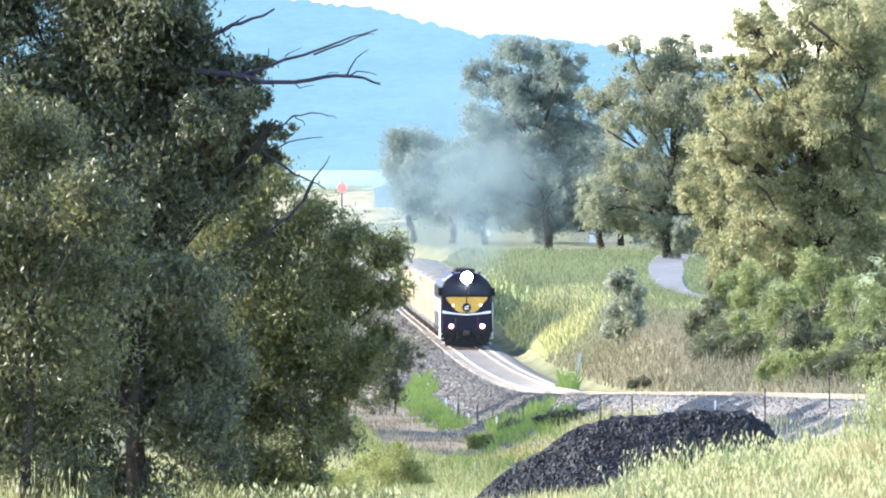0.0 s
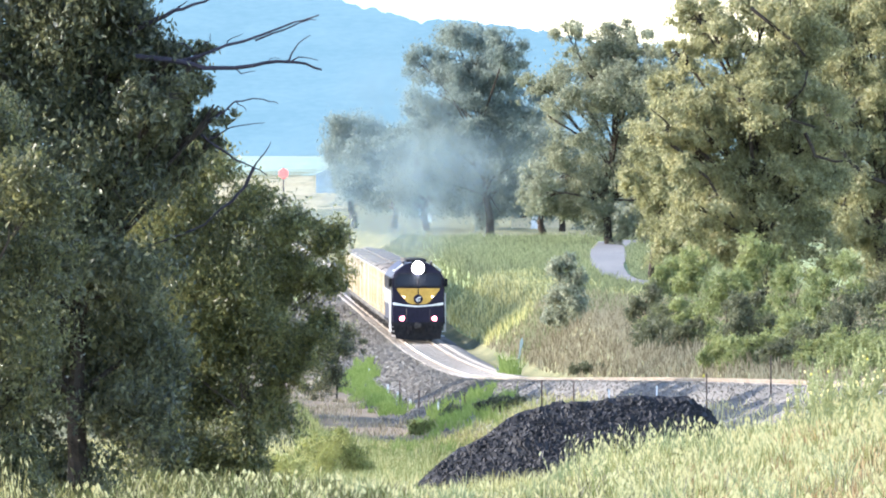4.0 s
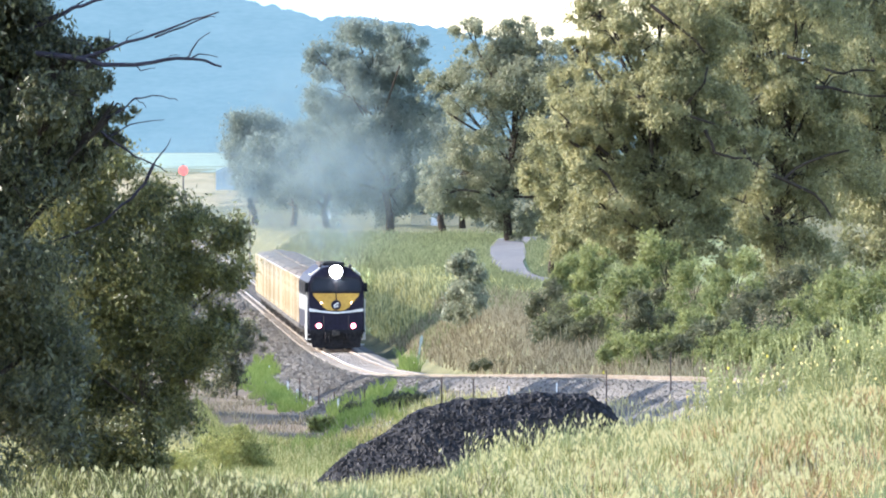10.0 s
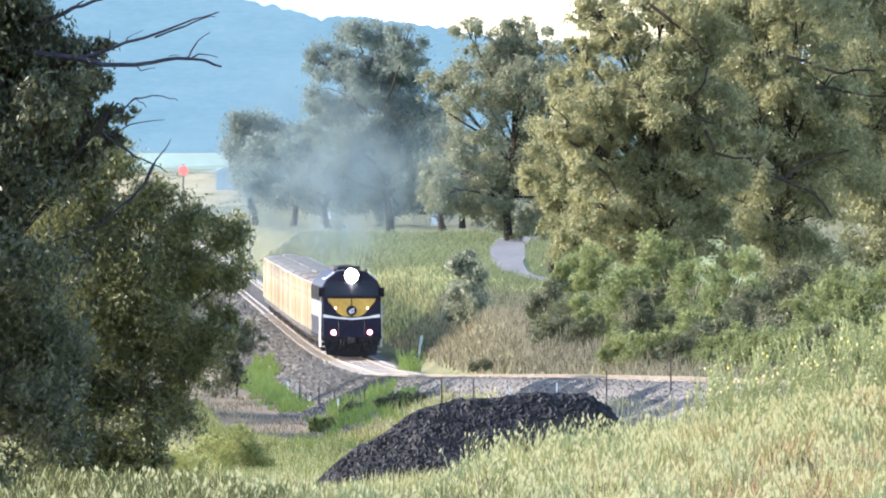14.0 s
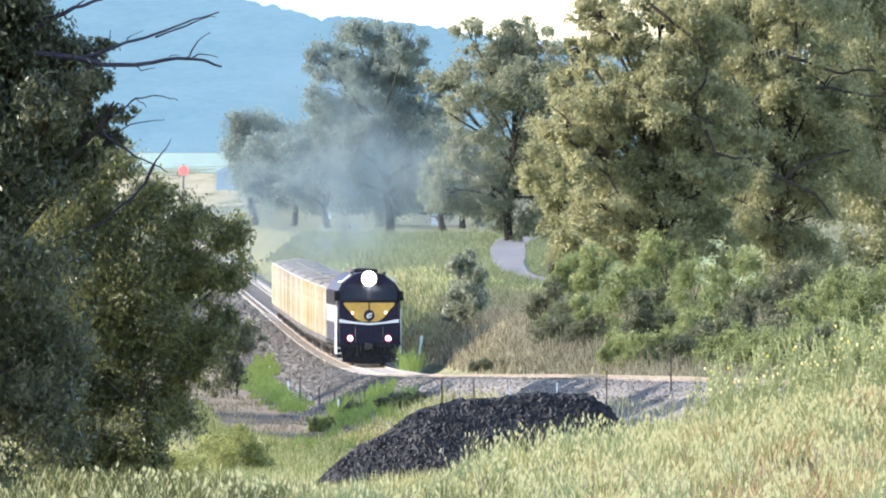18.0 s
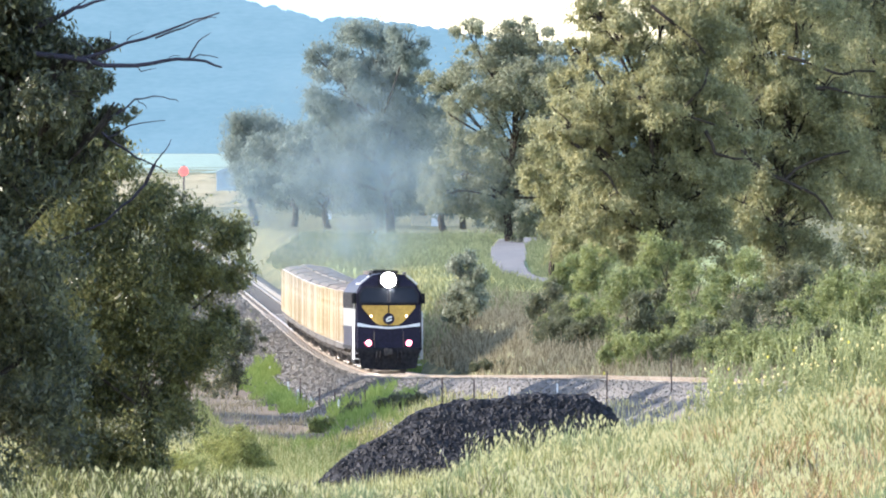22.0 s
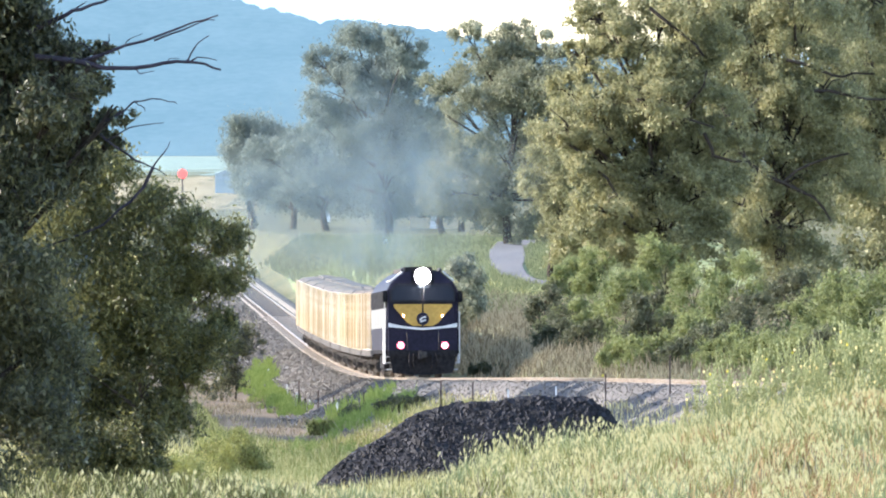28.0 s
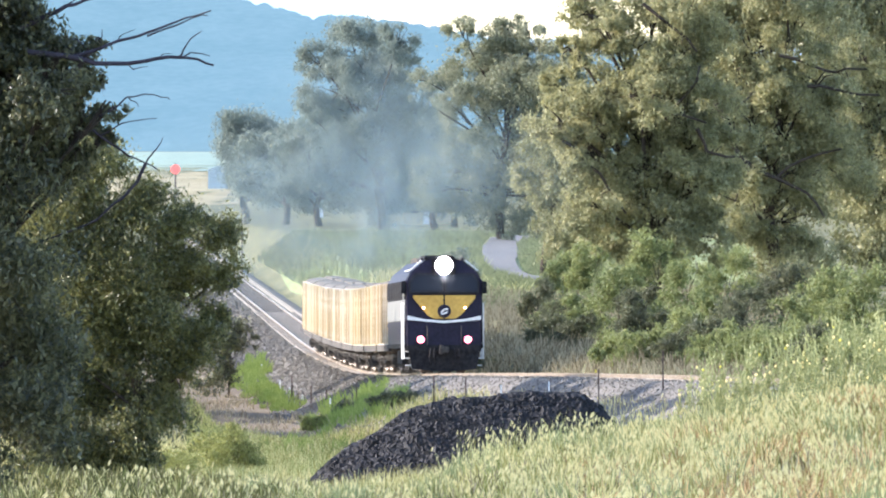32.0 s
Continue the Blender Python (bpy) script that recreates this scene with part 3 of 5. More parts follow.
# ---------------------------------------------------------------- trees
def leaves(centres, radii, n, size, rng, droop=.6, wide=.34, clump=.32, squash=.8, fine=False):
    """Folded leaves in small bunches over the shells of the given lobes; rows of four corners."""
    centres, radii = np.asarray(centres, float), np.asarray(radii, float)
    # each lobe breaks into smaller drooping masses, and these into bunches
    k = 20 if fine else 13
    lo, hi, s0, s1 = (.50, 1.12, .22, .36) if fine else (.20, .85, .40, .62)
    d = rng.normal(size=(len(radii), k, 3))
    d /= np.linalg.norm(d, axis=2)[..., None]
    sub = (centres[:, None] + d * radii[:, None, None] * rng.uniform(lo, hi, (len(radii), k, 1))).reshape(-1, 3)
    sr = (radii[:, None] * rng.uniform(s0, s1, (len(radii), k))).reshape(-1)
    w = sr ** 2
    nb = max(60, n // 34)
    pick = rng.choice(len(sr), nb, p=w / w.sum())
    d = rng.normal(size=(nb, 3))
    d /= np.linalg.norm(d, axis=1)[:, None]
    d[:, 2] = np.abs(d[:, 2]) * 1.0 - .35
    d[:, 2] *= squash
    bunch = sub[pick] + d * (sr[pick] * rng.uniform(.5, 1.05, nb))[:, None]
    spread = sr[pick] * clump * rng.uniform(.6, 1.3, nb)
    who = rng.integers(0, nb, n)
    off = rng.normal(size=(n, 3)) * np.array([1, 1, 1.15])
    p = bunch[who] + off * (spread[who] * np.where(rng.random(n) < .10, 1.5, .8))[:, None]
    a = rng.normal(size=(n, 3))
    a[:, 2] -= droop * 1.6
    a /= np.linalg.norm(a, axis=1)[:, None]
    b = np.cross(a, rng.normal(size=(n, 3)))
    b /= np.linalg.norm(b, axis=1)[:, None]
    c = np.cross(a, b)
    ln = size * rng.uniform(.6, 1.35, n)[:, None]
    wd = ln * wide
    q = np.stack([p - a * ln * .5, p + b * wd * .5 + c * wd * .12, p + a * ln * .5, p - b * wd * .5 + c * wd * .12], 1)
    return q


def limb(bm, pts, r0, r1, n=7):
    pts = [Vector(p) for p in pts]
    k = len(pts) - 1
    for j in range(k):
        tube(bm, pts[j], pts[j + 1], r0 + (r1 - r0) * j / k, r0 + (r1 - r0) * (j + 1) / k, n)


def tree(name, x, y, lobes, n, size, leaf, label, category="tree", group="", seed=1, trunk=.3, deep=.8, droop=.6, wide=.34, clump=.34, bare=False, fine=False):
    """A tree or shrub at (x, y): lobes are (across, height, radius) from its foot; limbs run from the trunk to each lobe."""
    rng = np.random.default_rng(seed)
    zb = h(x, y)
    ob = thing(name, pose(x, y, zb - .05), label, category, group)
    c = np.array([(a, 0, z) for a, z, r in lobes], float)
    r = np.array([q[2] for q in lobes], float)
    span = max(abs(c[:, 0]).max(), 1)
    c[:, 1] = rng.normal(size=len(r)) * deep * np.median(r)
    part_leaves = leaves(c, r, n, size, rng, droop, wide, clump, fine=fine)
    low = part_leaves[..., 2] < .03
    part_leaves[..., 2][low] = .03 + rng.uniform(0, .2, low.sum())
    link("crown", quads_mesh("crown", part_leaves, 4, leaf), None, ob, "crown of drooping leaves with gaps" if not bare else "")
    top = c[:, 2].max()
    bm = bmesh.new()
    lead = [Vector((0, 0, -.2)), Vector((rng.normal() * .03 * top, 0, top * .22)), Vector((float(np.mean(c[:, 0])) * .35, 0, top * .45)), Vector((float(np.mean(c[:, 0])) * .6, .1, top * .78))]
    fork = lead[1]
    for k in range(3):
        limb(bm, [lead[k], lead[k].lerp(lead[k + 1], .5) + Vector((rng.normal() * .012 * top, 0, 0)), lead[k + 1]], trunk * (1, .74, .48)[k], trunk * (.74, .48, .16)[k], 9)
    part("trunk", bm, M["bark"], ob)
    for j in range(len(r)):
        e = Vector(c[j])
        if e.z < fork.z * .8 and not bare:
            continue
        at = min(max(e.z * .62, top * .2), top * .7)
        k = 1 if at < lead[2].z else 2
        fork = lead[k].lerp(lead[k + 1], min(1, max(0, (at - lead[k].z) / max(.01, lead[k + 1].z - lead[k].z))))
        mid = fork.lerp(e, .5) + Vector((rng.normal() * .3, rng.normal() * .3, abs(rng.normal()) * .4)) * float(r[j]) * .5
        bm = bmesh.new()
        limb(bm, [fork, mid, e], trunk * .30, trunk * .09, 6)
        for q in range(5):
            d = Vector(rng.normal(size=3).tolist()).normalized() * float(r[j]) * .85
            limb(bm, [mid.lerp(e, rng.uniform(.3, 1)), e + d * .5 + Vector((0, 0, .1)), e + d], trunk * .14, trunk * .03, 5)
        part("limb", bm, M["bark"], ob)
    return ob


# ground about -0.0 there
tree('gum_tree', 9.94, 515, [(-2.32, 6.69, 1.93), (-0.52, 8.75, 2.19), (-1.29, 11.84, 2.06), (1.29, 13.65, 2.19), (1.54, 10.3, 2.06), (0.77, 4.89, 2.19), (-2.06, 4.12, 1.54), (-3.09, 7.72, 1.16), (-2.83, 14.16, 1.29), (-3.6, 6.95, 0.9), (2.57, 7.47, 1.8), (-0.26, 2.83, 1.54), (2.32, 3.86, 1.54), (-3.6, 12.36, 0.77), (0.26, 6.69, 1.8), (0.26, 14.68, 1.54), (-1.03, 5.41, 1.54), (-2.06, 9.79, 1.42), (1.8, 5.92, 1.54), (-4.12, 10.56, 1.03), (-3.22, 9.79, 1.29), (-2.83, 5.41, 1.42), (-3.86, 8.75, 0.9), (-2.06, 13.13, 1.29), (-0.52, 10.3, 1.54), (1.03, 11.84, 1.54), (1.13, 9.01, 1.49), (-2.73, 9.01, 1.29), (-4.38, 9.14, 1.16), (1.8, 8.24, 1.29)],
     170000, 0.20, M['leaf_big'], 'tall spreading gum tree with olive leaves and dark limbs', seed=11, trunk=0.42, clump=0.42, fine=True)

# ground about -0.5 there
tree('gum_tree', 17.71, 575, [(-1.73, 12.94, 2.3), (0.86, 14.66, 2.59), (0.0, 9.49, 2.44), (-2.01, 7.76, 1.73), (2.3, 6.9, 2.44), (-2.59, 4.89, 1.73), (0.0, 4.03, 2.3), (1.73, 11.21, 2.01), (-2.01, 15.81, 2.01), (-1.44, 2.59, 1.73), (1.44, 2.01, 1.73), (-3.16, 13.51, 1.44), (-2.88, 10.64, 1.87), (-0.58, 6.9, 2.01), (-4.31, 12.94, 1.58), (1.44, 8.91, 2.01), (-0.58, 11.5, 1.73), (-3.45, 8.91, 1.73), (-4.03, 15.81, 1.58), (-2.59, 14.09, 1.73), (-2.59, 11.5, 1.73), (2.59, 10.06, 1.73), (-0.86, 13.8, 1.73), (-1.73, 9.49, 1.73), (0.86, 6.9, 1.73), (-2.88, 6.61, 1.73), (0.0, 16.39, 2.01)],
     150000, 0.22, M['leaf_big'], 'tall spreading gum tree with olive leaves and dark limbs', seed=19, trunk=0.42, clump=0.42, fine=True)

# ground about -0.9 there
tree('gum_tree', 25.79, 640, [(-1.92, 13.12, 2.56), (-0.96, 16.96, 2.56), (1.6, 15.04, 2.88), (-1.6, 8.96, 2.24), (0.96, 10.24, 2.56), (-2.24, 4.8, 2.24), (0.32, 4.8, 2.56), (2.88, 8.0, 2.56), (-1.28, 2.24, 1.92), (-2.88, 16.64, 1.6), (-2.24, 10.56, 1.92), (-3.52, 14.72, 1.92), (-3.84, 8.0, 1.92), (0.0, 7.68, 1.92), (-2.88, 12.16, 1.92), (-3.52, 16.96, 1.92), (-1.6, 6.72, 1.92)],
     62000, 0.30, M['leaf_big'], 'tall spreading gum tree with olive leaves and dark limbs', seed=20, trunk=0.42, clump=0.42, fine=True)

# ground about 0.45 there
tree('gum_tree', 5.22, 900, [(-3.15, 16.62, 1.44), (0.0, 14.82, 2.48), (0.9, 16.62, 1.35), (-1.8, 13.03, 2.48), (-5.4, 12.57, 1.8), (1.8, 11.68, 2.92), (4.05, 14.38, 2.25), (-3.15, 9.88, 2.25), (0.0, 7.62, 2.92), (2.7, 4.93, 2.7), (-1.35, 3.58, 2.25), (-3.6, 5.83, 2.25), (-5.85, 4.48, 1.8), (1.35, 1.77, 2.03), (4.05, 8.98, 2.48), (4.95, 2.23, 2.03), (5.2, 4.6, 2.0), (4.6, 7.4, 2.1), (6.4, 6.0, 1.9), (-5.6, 3.9, 1.5), (-3.4, 2.9, 1.5), (6.8, 3.0, 1.7), (2.2, 13.6, 2.0), (2.6, 16.0, 1.5), (0.9, 12.6, 1.8), (5.6, 13.2, 1.9), (3.4, 11.2, 2.0), (5.8, 10.2, 1.9)],
     165000, 0.26, M['leaf_mid'], 'tall gum tree with an open crown beside the paddock', seed=12, trunk=0.38, clump=0.42, fine=True)

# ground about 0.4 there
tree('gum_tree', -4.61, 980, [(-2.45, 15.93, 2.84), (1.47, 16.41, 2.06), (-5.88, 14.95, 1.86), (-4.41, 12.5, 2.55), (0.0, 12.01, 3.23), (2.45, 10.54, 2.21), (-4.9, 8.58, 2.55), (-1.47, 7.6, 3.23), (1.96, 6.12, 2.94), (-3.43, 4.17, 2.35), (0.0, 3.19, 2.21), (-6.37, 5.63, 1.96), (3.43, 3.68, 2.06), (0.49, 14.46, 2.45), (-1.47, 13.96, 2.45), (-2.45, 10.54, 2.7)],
     110000, 0.28, M['leaf_far'], 'tall gum tree in the paddock, leaves tinted grey-green for haze', seed=13, trunk=0.4, clump=0.45, fine=True)

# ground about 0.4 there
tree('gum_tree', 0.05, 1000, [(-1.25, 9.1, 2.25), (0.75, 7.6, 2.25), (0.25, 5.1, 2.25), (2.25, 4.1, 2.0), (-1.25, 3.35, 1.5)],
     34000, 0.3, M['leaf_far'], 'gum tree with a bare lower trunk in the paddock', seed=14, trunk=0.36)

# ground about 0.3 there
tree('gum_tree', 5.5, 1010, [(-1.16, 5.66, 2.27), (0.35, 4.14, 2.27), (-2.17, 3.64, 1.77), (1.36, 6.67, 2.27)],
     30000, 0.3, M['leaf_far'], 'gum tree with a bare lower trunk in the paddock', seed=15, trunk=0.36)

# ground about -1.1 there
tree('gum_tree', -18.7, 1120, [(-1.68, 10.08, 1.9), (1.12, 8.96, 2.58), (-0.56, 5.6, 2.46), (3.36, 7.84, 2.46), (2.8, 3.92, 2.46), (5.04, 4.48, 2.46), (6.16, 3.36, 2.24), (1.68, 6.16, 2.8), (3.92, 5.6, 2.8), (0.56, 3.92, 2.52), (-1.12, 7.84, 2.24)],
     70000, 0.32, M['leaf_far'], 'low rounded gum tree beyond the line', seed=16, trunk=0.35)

# ground about 0.4 there
tree('young_tree', 1.11, 540, [(0.1, 3.45, 0.5), (-0.3, 2.9, 0.62), (0.35, 2.5, 0.68), (-0.25, 1.8, 0.8), (0.4, 1.3, 0.75), (-0.55, 0.9, 0.65), (0.2, 0.6, 0.7)],
     16000, 0.17, M['leaf_young'], 'young upright gum tree with pale leaf tips', seed=17, trunk=0.1)

# ground about 0.5 there
tree('shrub', 4.4, 486, [(-0.49, 1.13, 0.55), (0.49, 1.08, 0.55), (0.33, 1.79, 0.52), (-0.33, 1.46, 0.44), (0.27, 2.06, 0.33), (-0.11, 0.33, 0.55), (0.44, 0.27, 0.44), (-0.55, 0.22, 0.38)],
     10000, 0.15, M['leaf_dull'], 'dense olive shrub at the foot of the gum trees', category='shrub', group='shrubs beside the line', seed=30, trunk=0.06, wide=0.3)

# ground about 0.4 there
tree('shrub', 5.57, 493, [(-0.55, 2.1, 0.62), (0.55, 2.03, 0.62), (0.18, 2.91, 0.59), (-0.37, 2.53, 0.49), (0.31, 3.02, 0.37), (-0.12, 0.37, 0.62), (0.49, 0.31, 0.49), (-0.62, 0.25, 0.43)],
     10000, 0.15, M['leaf_shrub'], 'dense olive shrub at the foot of the gum trees', category='shrub', group='shrubs beside the line', seed=31, trunk=0.06, wide=0.3)

# ground about 0.7 there
tree('shrub', 7.12, 437, [(-0.79, 1.66, 0.87), (0.79, 1.57, 0.87), (0.0, 2.92, 0.84), (-0.52, 2.36, 0.7), (0.44, 2.8, 0.52), (-0.17, 0.52, 0.87), (0.7, 0.44, 0.7), (-0.87, 0.35, 0.61)],
     10000, 0.15, M['leaf_shrub'], 'dense olive shrub at the foot of the gum trees', category='shrub', group='shrubs beside the line', seed=32, trunk=0.06, wide=0.3)

# ground about 0.7 there
tree('shrub', 9.57, 429, [(-0.77, 1.74, 0.86), (0.77, 1.65, 0.86), (-0.26, 3.08, 0.82), (-0.51, 2.25, 0.69), (0.43, 3.2, 0.51), (-0.17, 0.51, 0.86), (0.69, 0.43, 0.69), (-0.86, 0.34, 0.6)],
     10000, 0.15, M['leaf_shrub'], 'dense olive shrub at the foot of the gum trees', category='shrub', group='shrubs beside the line', seed=33, trunk=0.06, wide=0.3)

# ground about 0.8 there
tree('shrub', 11.22, 411, [(-0.69, 1.18, 0.77), (0.69, 1.1, 0.77), (-0.46, 2.11, 0.74), (-0.46, 1.72, 0.62), (0.39, 2.34, 0.46), (-0.15, 0.46, 0.77), (0.62, 0.39, 0.62), (-0.77, 0.31, 0.54)],
     10000, 0.15, M['leaf_dull'], 'dense olive shrub at the foot of the gum trees', category='shrub', group='shrubs beside the line', seed=34, trunk=0.06, wide=0.3)

# ground about 0.6 there
tree('shrub', 13.55, 413, [(-0.79, 1.23, 0.88), (0.79, 1.14, 0.88), (0.53, 2.39, 0.84), (-0.53, 1.93, 0.7), (0.44, 2.37, 0.53), (-0.18, 0.53, 0.88), (0.7, 0.44, 0.7), (-0.88, 0.35, 0.61)],
     10000, 0.15, M['leaf_shrub'], 'dense olive shrub at the foot of the gum trees', category='shrub', group='shrubs beside the line', seed=35, trunk=0.06, wide=0.3)

# ground about 0.7 there
tree('shrub', 15.35, 406, [(-0.73, 1.54, 0.81), (0.73, 1.46, 0.81), (0.24, 2.71, 0.78), (-0.49, 2.03, 0.65), (0.41, 2.92, 0.49), (-0.16, 0.49, 0.81), (0.65, 0.41, 0.65), (-0.81, 0.32, 0.57)],
     10000, 0.15, M['leaf_shrub'], 'dense olive shrub at the foot of the gum trees', category='shrub', group='shrubs beside the line', seed=36, trunk=0.06, wide=0.3)

# ground about 0.7 there
tree('shrub', 7.99, 425, [(-0.57, 0.57, 0.64), (0.57, 0.51, 0.64), (0.0, 1.57, 0.61), (-0.38, 1.02, 0.51), (0.32, 1.53, 0.38), (-0.13, 0.38, 0.64), (0.51, 0.32, 0.51), (-0.64, 0.26, 0.45)],
     10000, 0.15, M['leaf_shrub'], 'dense olive shrub at the foot of the gum trees', category='shrub', group='shrubs beside the line', seed=37, trunk=0.06, wide=0.3)

# ground about 0.8 there
tree('shrub', 10.3, 407, [(-0.5, 0.48, 0.56), (0.5, 0.42, 0.56), (-0.17, 1.15, 0.54), (-0.34, 0.93, 0.45), (0.28, 1.21, 0.34), (-0.11, 0.34, 0.56), (0.45, 0.28, 0.45), (-0.56, 0.22, 0.39)],
     10000, 0.15, M['leaf_dull'], 'dense olive shrub at the foot of the gum trees', category='shrub', group='shrubs beside the line', seed=38, trunk=0.06, wide=0.3)

# ground about 0.5 there
tree('shrub', 6.08, 457, [(-0.57, 0.58, 0.63), (0.57, 0.52, 0.63), (-0.38, 1.41, 0.6), (-0.38, 0.96, 0.5), (0.31, 1.65, 0.38), (-0.13, 0.38, 0.63), (0.5, 0.31, 0.5), (-0.63, 0.25, 0.44)],
     10000, 0.15, M['leaf_shrub'], 'dense olive shrub at the foot of the gum trees', category='shrub', group='shrubs beside the line', seed=39, trunk=0.06, wide=0.3)

# ground about 0.7 there
tree('shrub', 12.38, 402, [(-0.45, 0.4, 0.5), (0.45, 0.35, 0.5), (0.3, 1.13, 0.48), (-0.3, 0.75, 0.4), (0.25, 1.16, 0.3), (-0.1, 0.3, 0.5), (0.4, 0.25, 0.4), (-0.5, 0.2, 0.35)],
     10000, 0.15, M['leaf_shrub'], 'dense olive shrub at the foot of the gum trees', category='shrub', group='shrubs beside the line', seed=40, trunk=0.06, wide=0.3)

# ground about 0.7 there
tree('shrub', 14.41, 397, [(-0.4, 0.39, 0.45), (0.4, 0.34, 0.45), (0.13, 1.08, 0.43), (-0.27, 0.74, 0.36), (0.22, 0.97, 0.27), (-0.09, 0.27, 0.45), (0.36, 0.22, 0.36), (-0.45, 0.18, 0.31)],
     10000, 0.15, M['leaf_shrub'], 'dense olive shrub at the foot of the gum trees', category='shrub', group='shrubs beside the line', seed=41, trunk=0.06, wide=0.3)

# ground about 0.7 there
tree('shrub', 17.45, 403, [(-0.82, 1.27, 0.91), (0.82, 1.18, 0.91), (0.0, 2.36, 0.87), (-0.54, 1.81, 0.73), (0.45, 2.81, 0.54), (-0.18, 0.54, 0.91), (0.73, 0.45, 0.73), (-0.91, 0.36, 0.63)],
     10000, 0.15, M['leaf_dull'], 'dense olive shrub at the foot of the gum trees', category='shrub', group='shrubs beside the line', seed=42, trunk=0.06, wide=0.3)

# ground about 0.5 there
tree('shrub', 6.53, 473, [(-0.64, 2.41, 0.71), (0.64, 2.34, 0.71), (-0.21, 3.35, 0.68), (-0.43, 2.91, 0.57), (0.35, 3.48, 0.43), (-0.14, 0.43, 0.71), (0.57, 0.35, 0.57), (-0.71, 0.28, 0.5)],
     10000, 0.15, M['leaf_shrub'], 'dense olive shrub at the foot of the gum trees', category='shrub', group='shrubs beside the line', seed=43, trunk=0.06, wide=0.3)

# ground about 0.4 there
tree('shrub', 9.25, 467, [(-0.74, 2.78, 0.82), (0.74, 2.7, 0.82), (-0.49, 3.96, 0.78), (-0.49, 3.43, 0.65), (0.41, 3.84, 0.49), (-0.16, 0.49, 0.82), (0.65, 0.41, 0.65), (-0.82, 0.33, 0.57)],
     10000, 0.15, M['leaf_shrub'], 'dense olive shrub at the foot of the gum trees', category='shrub', group='shrubs beside the line', seed=44, trunk=0.06, wide=0.3)

# ground about 0.7 there
tree('shrub', 11.3, 438, [(-0.69, 2.17, 0.77), (0.69, 2.09, 0.77), (0.46, 3.36, 0.74), (-0.46, 2.63, 0.61), (0.38, 3.47, 0.46), (-0.15, 0.46, 0.77), (0.61, 0.38, 0.61), (-0.77, 0.31, 0.54)],
     10000, 0.15, M['leaf_shrub'], 'dense olive shrub at the foot of the gum trees', category='shrub', group='shrubs beside the line', seed=45, trunk=0.06, wide=0.3)

# ground about 0.7 there
tree('shrub', 13.09, 425, [(-0.77, 1.83, 0.85), (0.77, 1.74, 0.85), (0.26, 2.85, 0.82), (-0.51, 2.42, 0.68), (0.43, 3.1, 0.51), (-0.17, 0.51, 0.85), (0.68, 0.43, 0.68), (-0.85, 0.34, 0.6)],
     10000, 0.15, M['leaf_dull'], 'dense olive shrub at the foot of the gum trees', category='shrub', group='shrubs beside the line', seed=46, trunk=0.06, wide=0.3)

# ground about 0.8 there
tree('shrub', 14.54, 412, [(-0.74, 1.77, 0.82), (0.74, 1.69, 0.82), (0.0, 2.86, 0.79), (-0.49, 2.43, 0.66), (0.41, 2.84, 0.49), (-0.16, 0.49, 0.82), (0.66, 0.41, 0.66), (-0.82, 0.33, 0.58)],
     10000, 0.15, M['leaf_shrub'], 'dense olive shrub at the foot of the gum trees', category='shrub', group='shrubs beside the line', seed=47, trunk=0.06, wide=0.3)

# ground about 0.8 there
tree('shrub', 9.14, 410, [(-0.51, 0.48, 0.56), (0.51, 0.43, 0.56), (-0.17, 1.29, 0.54), (-0.34, 0.82, 0.45), (0.28, 1.44, 0.34), (-0.11, 0.34, 0.56), (0.45, 0.28, 0.45), (-0.56, 0.23, 0.39)],
     10000, 0.15, M['leaf_shrub'], 'dense olive shrub at the foot of the gum trees', category='shrub', group='shrubs beside the line', seed=48, trunk=0.06, wide=0.3)

# ground about 0.7 there
tree('shrub', 7.21, 417, [(-0.38, 0.38, 0.42), (0.38, 0.33, 0.42), (-0.25, 1.03, 0.4), (-0.25, 0.67, 0.33), (0.21, 1.0, 0.25), (-0.08, 0.25, 0.42), (0.33, 0.21, 0.33), (-0.42, 0.17, 0.29)],
     10000, 0.15, M['leaf_shrub'], 'dense olive shrub at the foot of the gum trees', category='shrub', group='shrubs beside the line', seed=49, trunk=0.06, wide=0.3)

# ground about 0.7 there
tree('shrub', 11.46, 405, [(-0.46, 0.3, 0.51), (0.46, 0.25, 0.51), (0.3, 0.91, 0.49), (-0.3, 0.71, 0.41), (0.25, 0.96, 0.3), (-0.1, 0.3, 0.51), (0.41, 0.25, 0.41), (-0.51, 0.2, 0.35)],
     10000, 0.15, M['leaf_dull'], 'dense olive shrub at the foot of the gum trees', category='shrub', group='shrubs beside the line', seed=50, trunk=0.06, wide=0.3)

# ground about 0.7 there
tree('shrub', 13.45, 398, [(-0.49, 0.57, 0.55), (0.49, 0.51, 0.55), (0.16, 1.29, 0.53), (-0.33, 0.9, 0.44), (0.27, 1.5, 0.33), (-0.11, 0.33, 0.55), (0.44, 0.27, 0.44), (-0.55, 0.22, 0.38)],
     10000, 0.15, M['leaf_shrub'], 'dense olive shrub at the foot of the gum trees', category='shrub', group='shrubs beside the line', seed=51, trunk=0.06, wide=0.3)

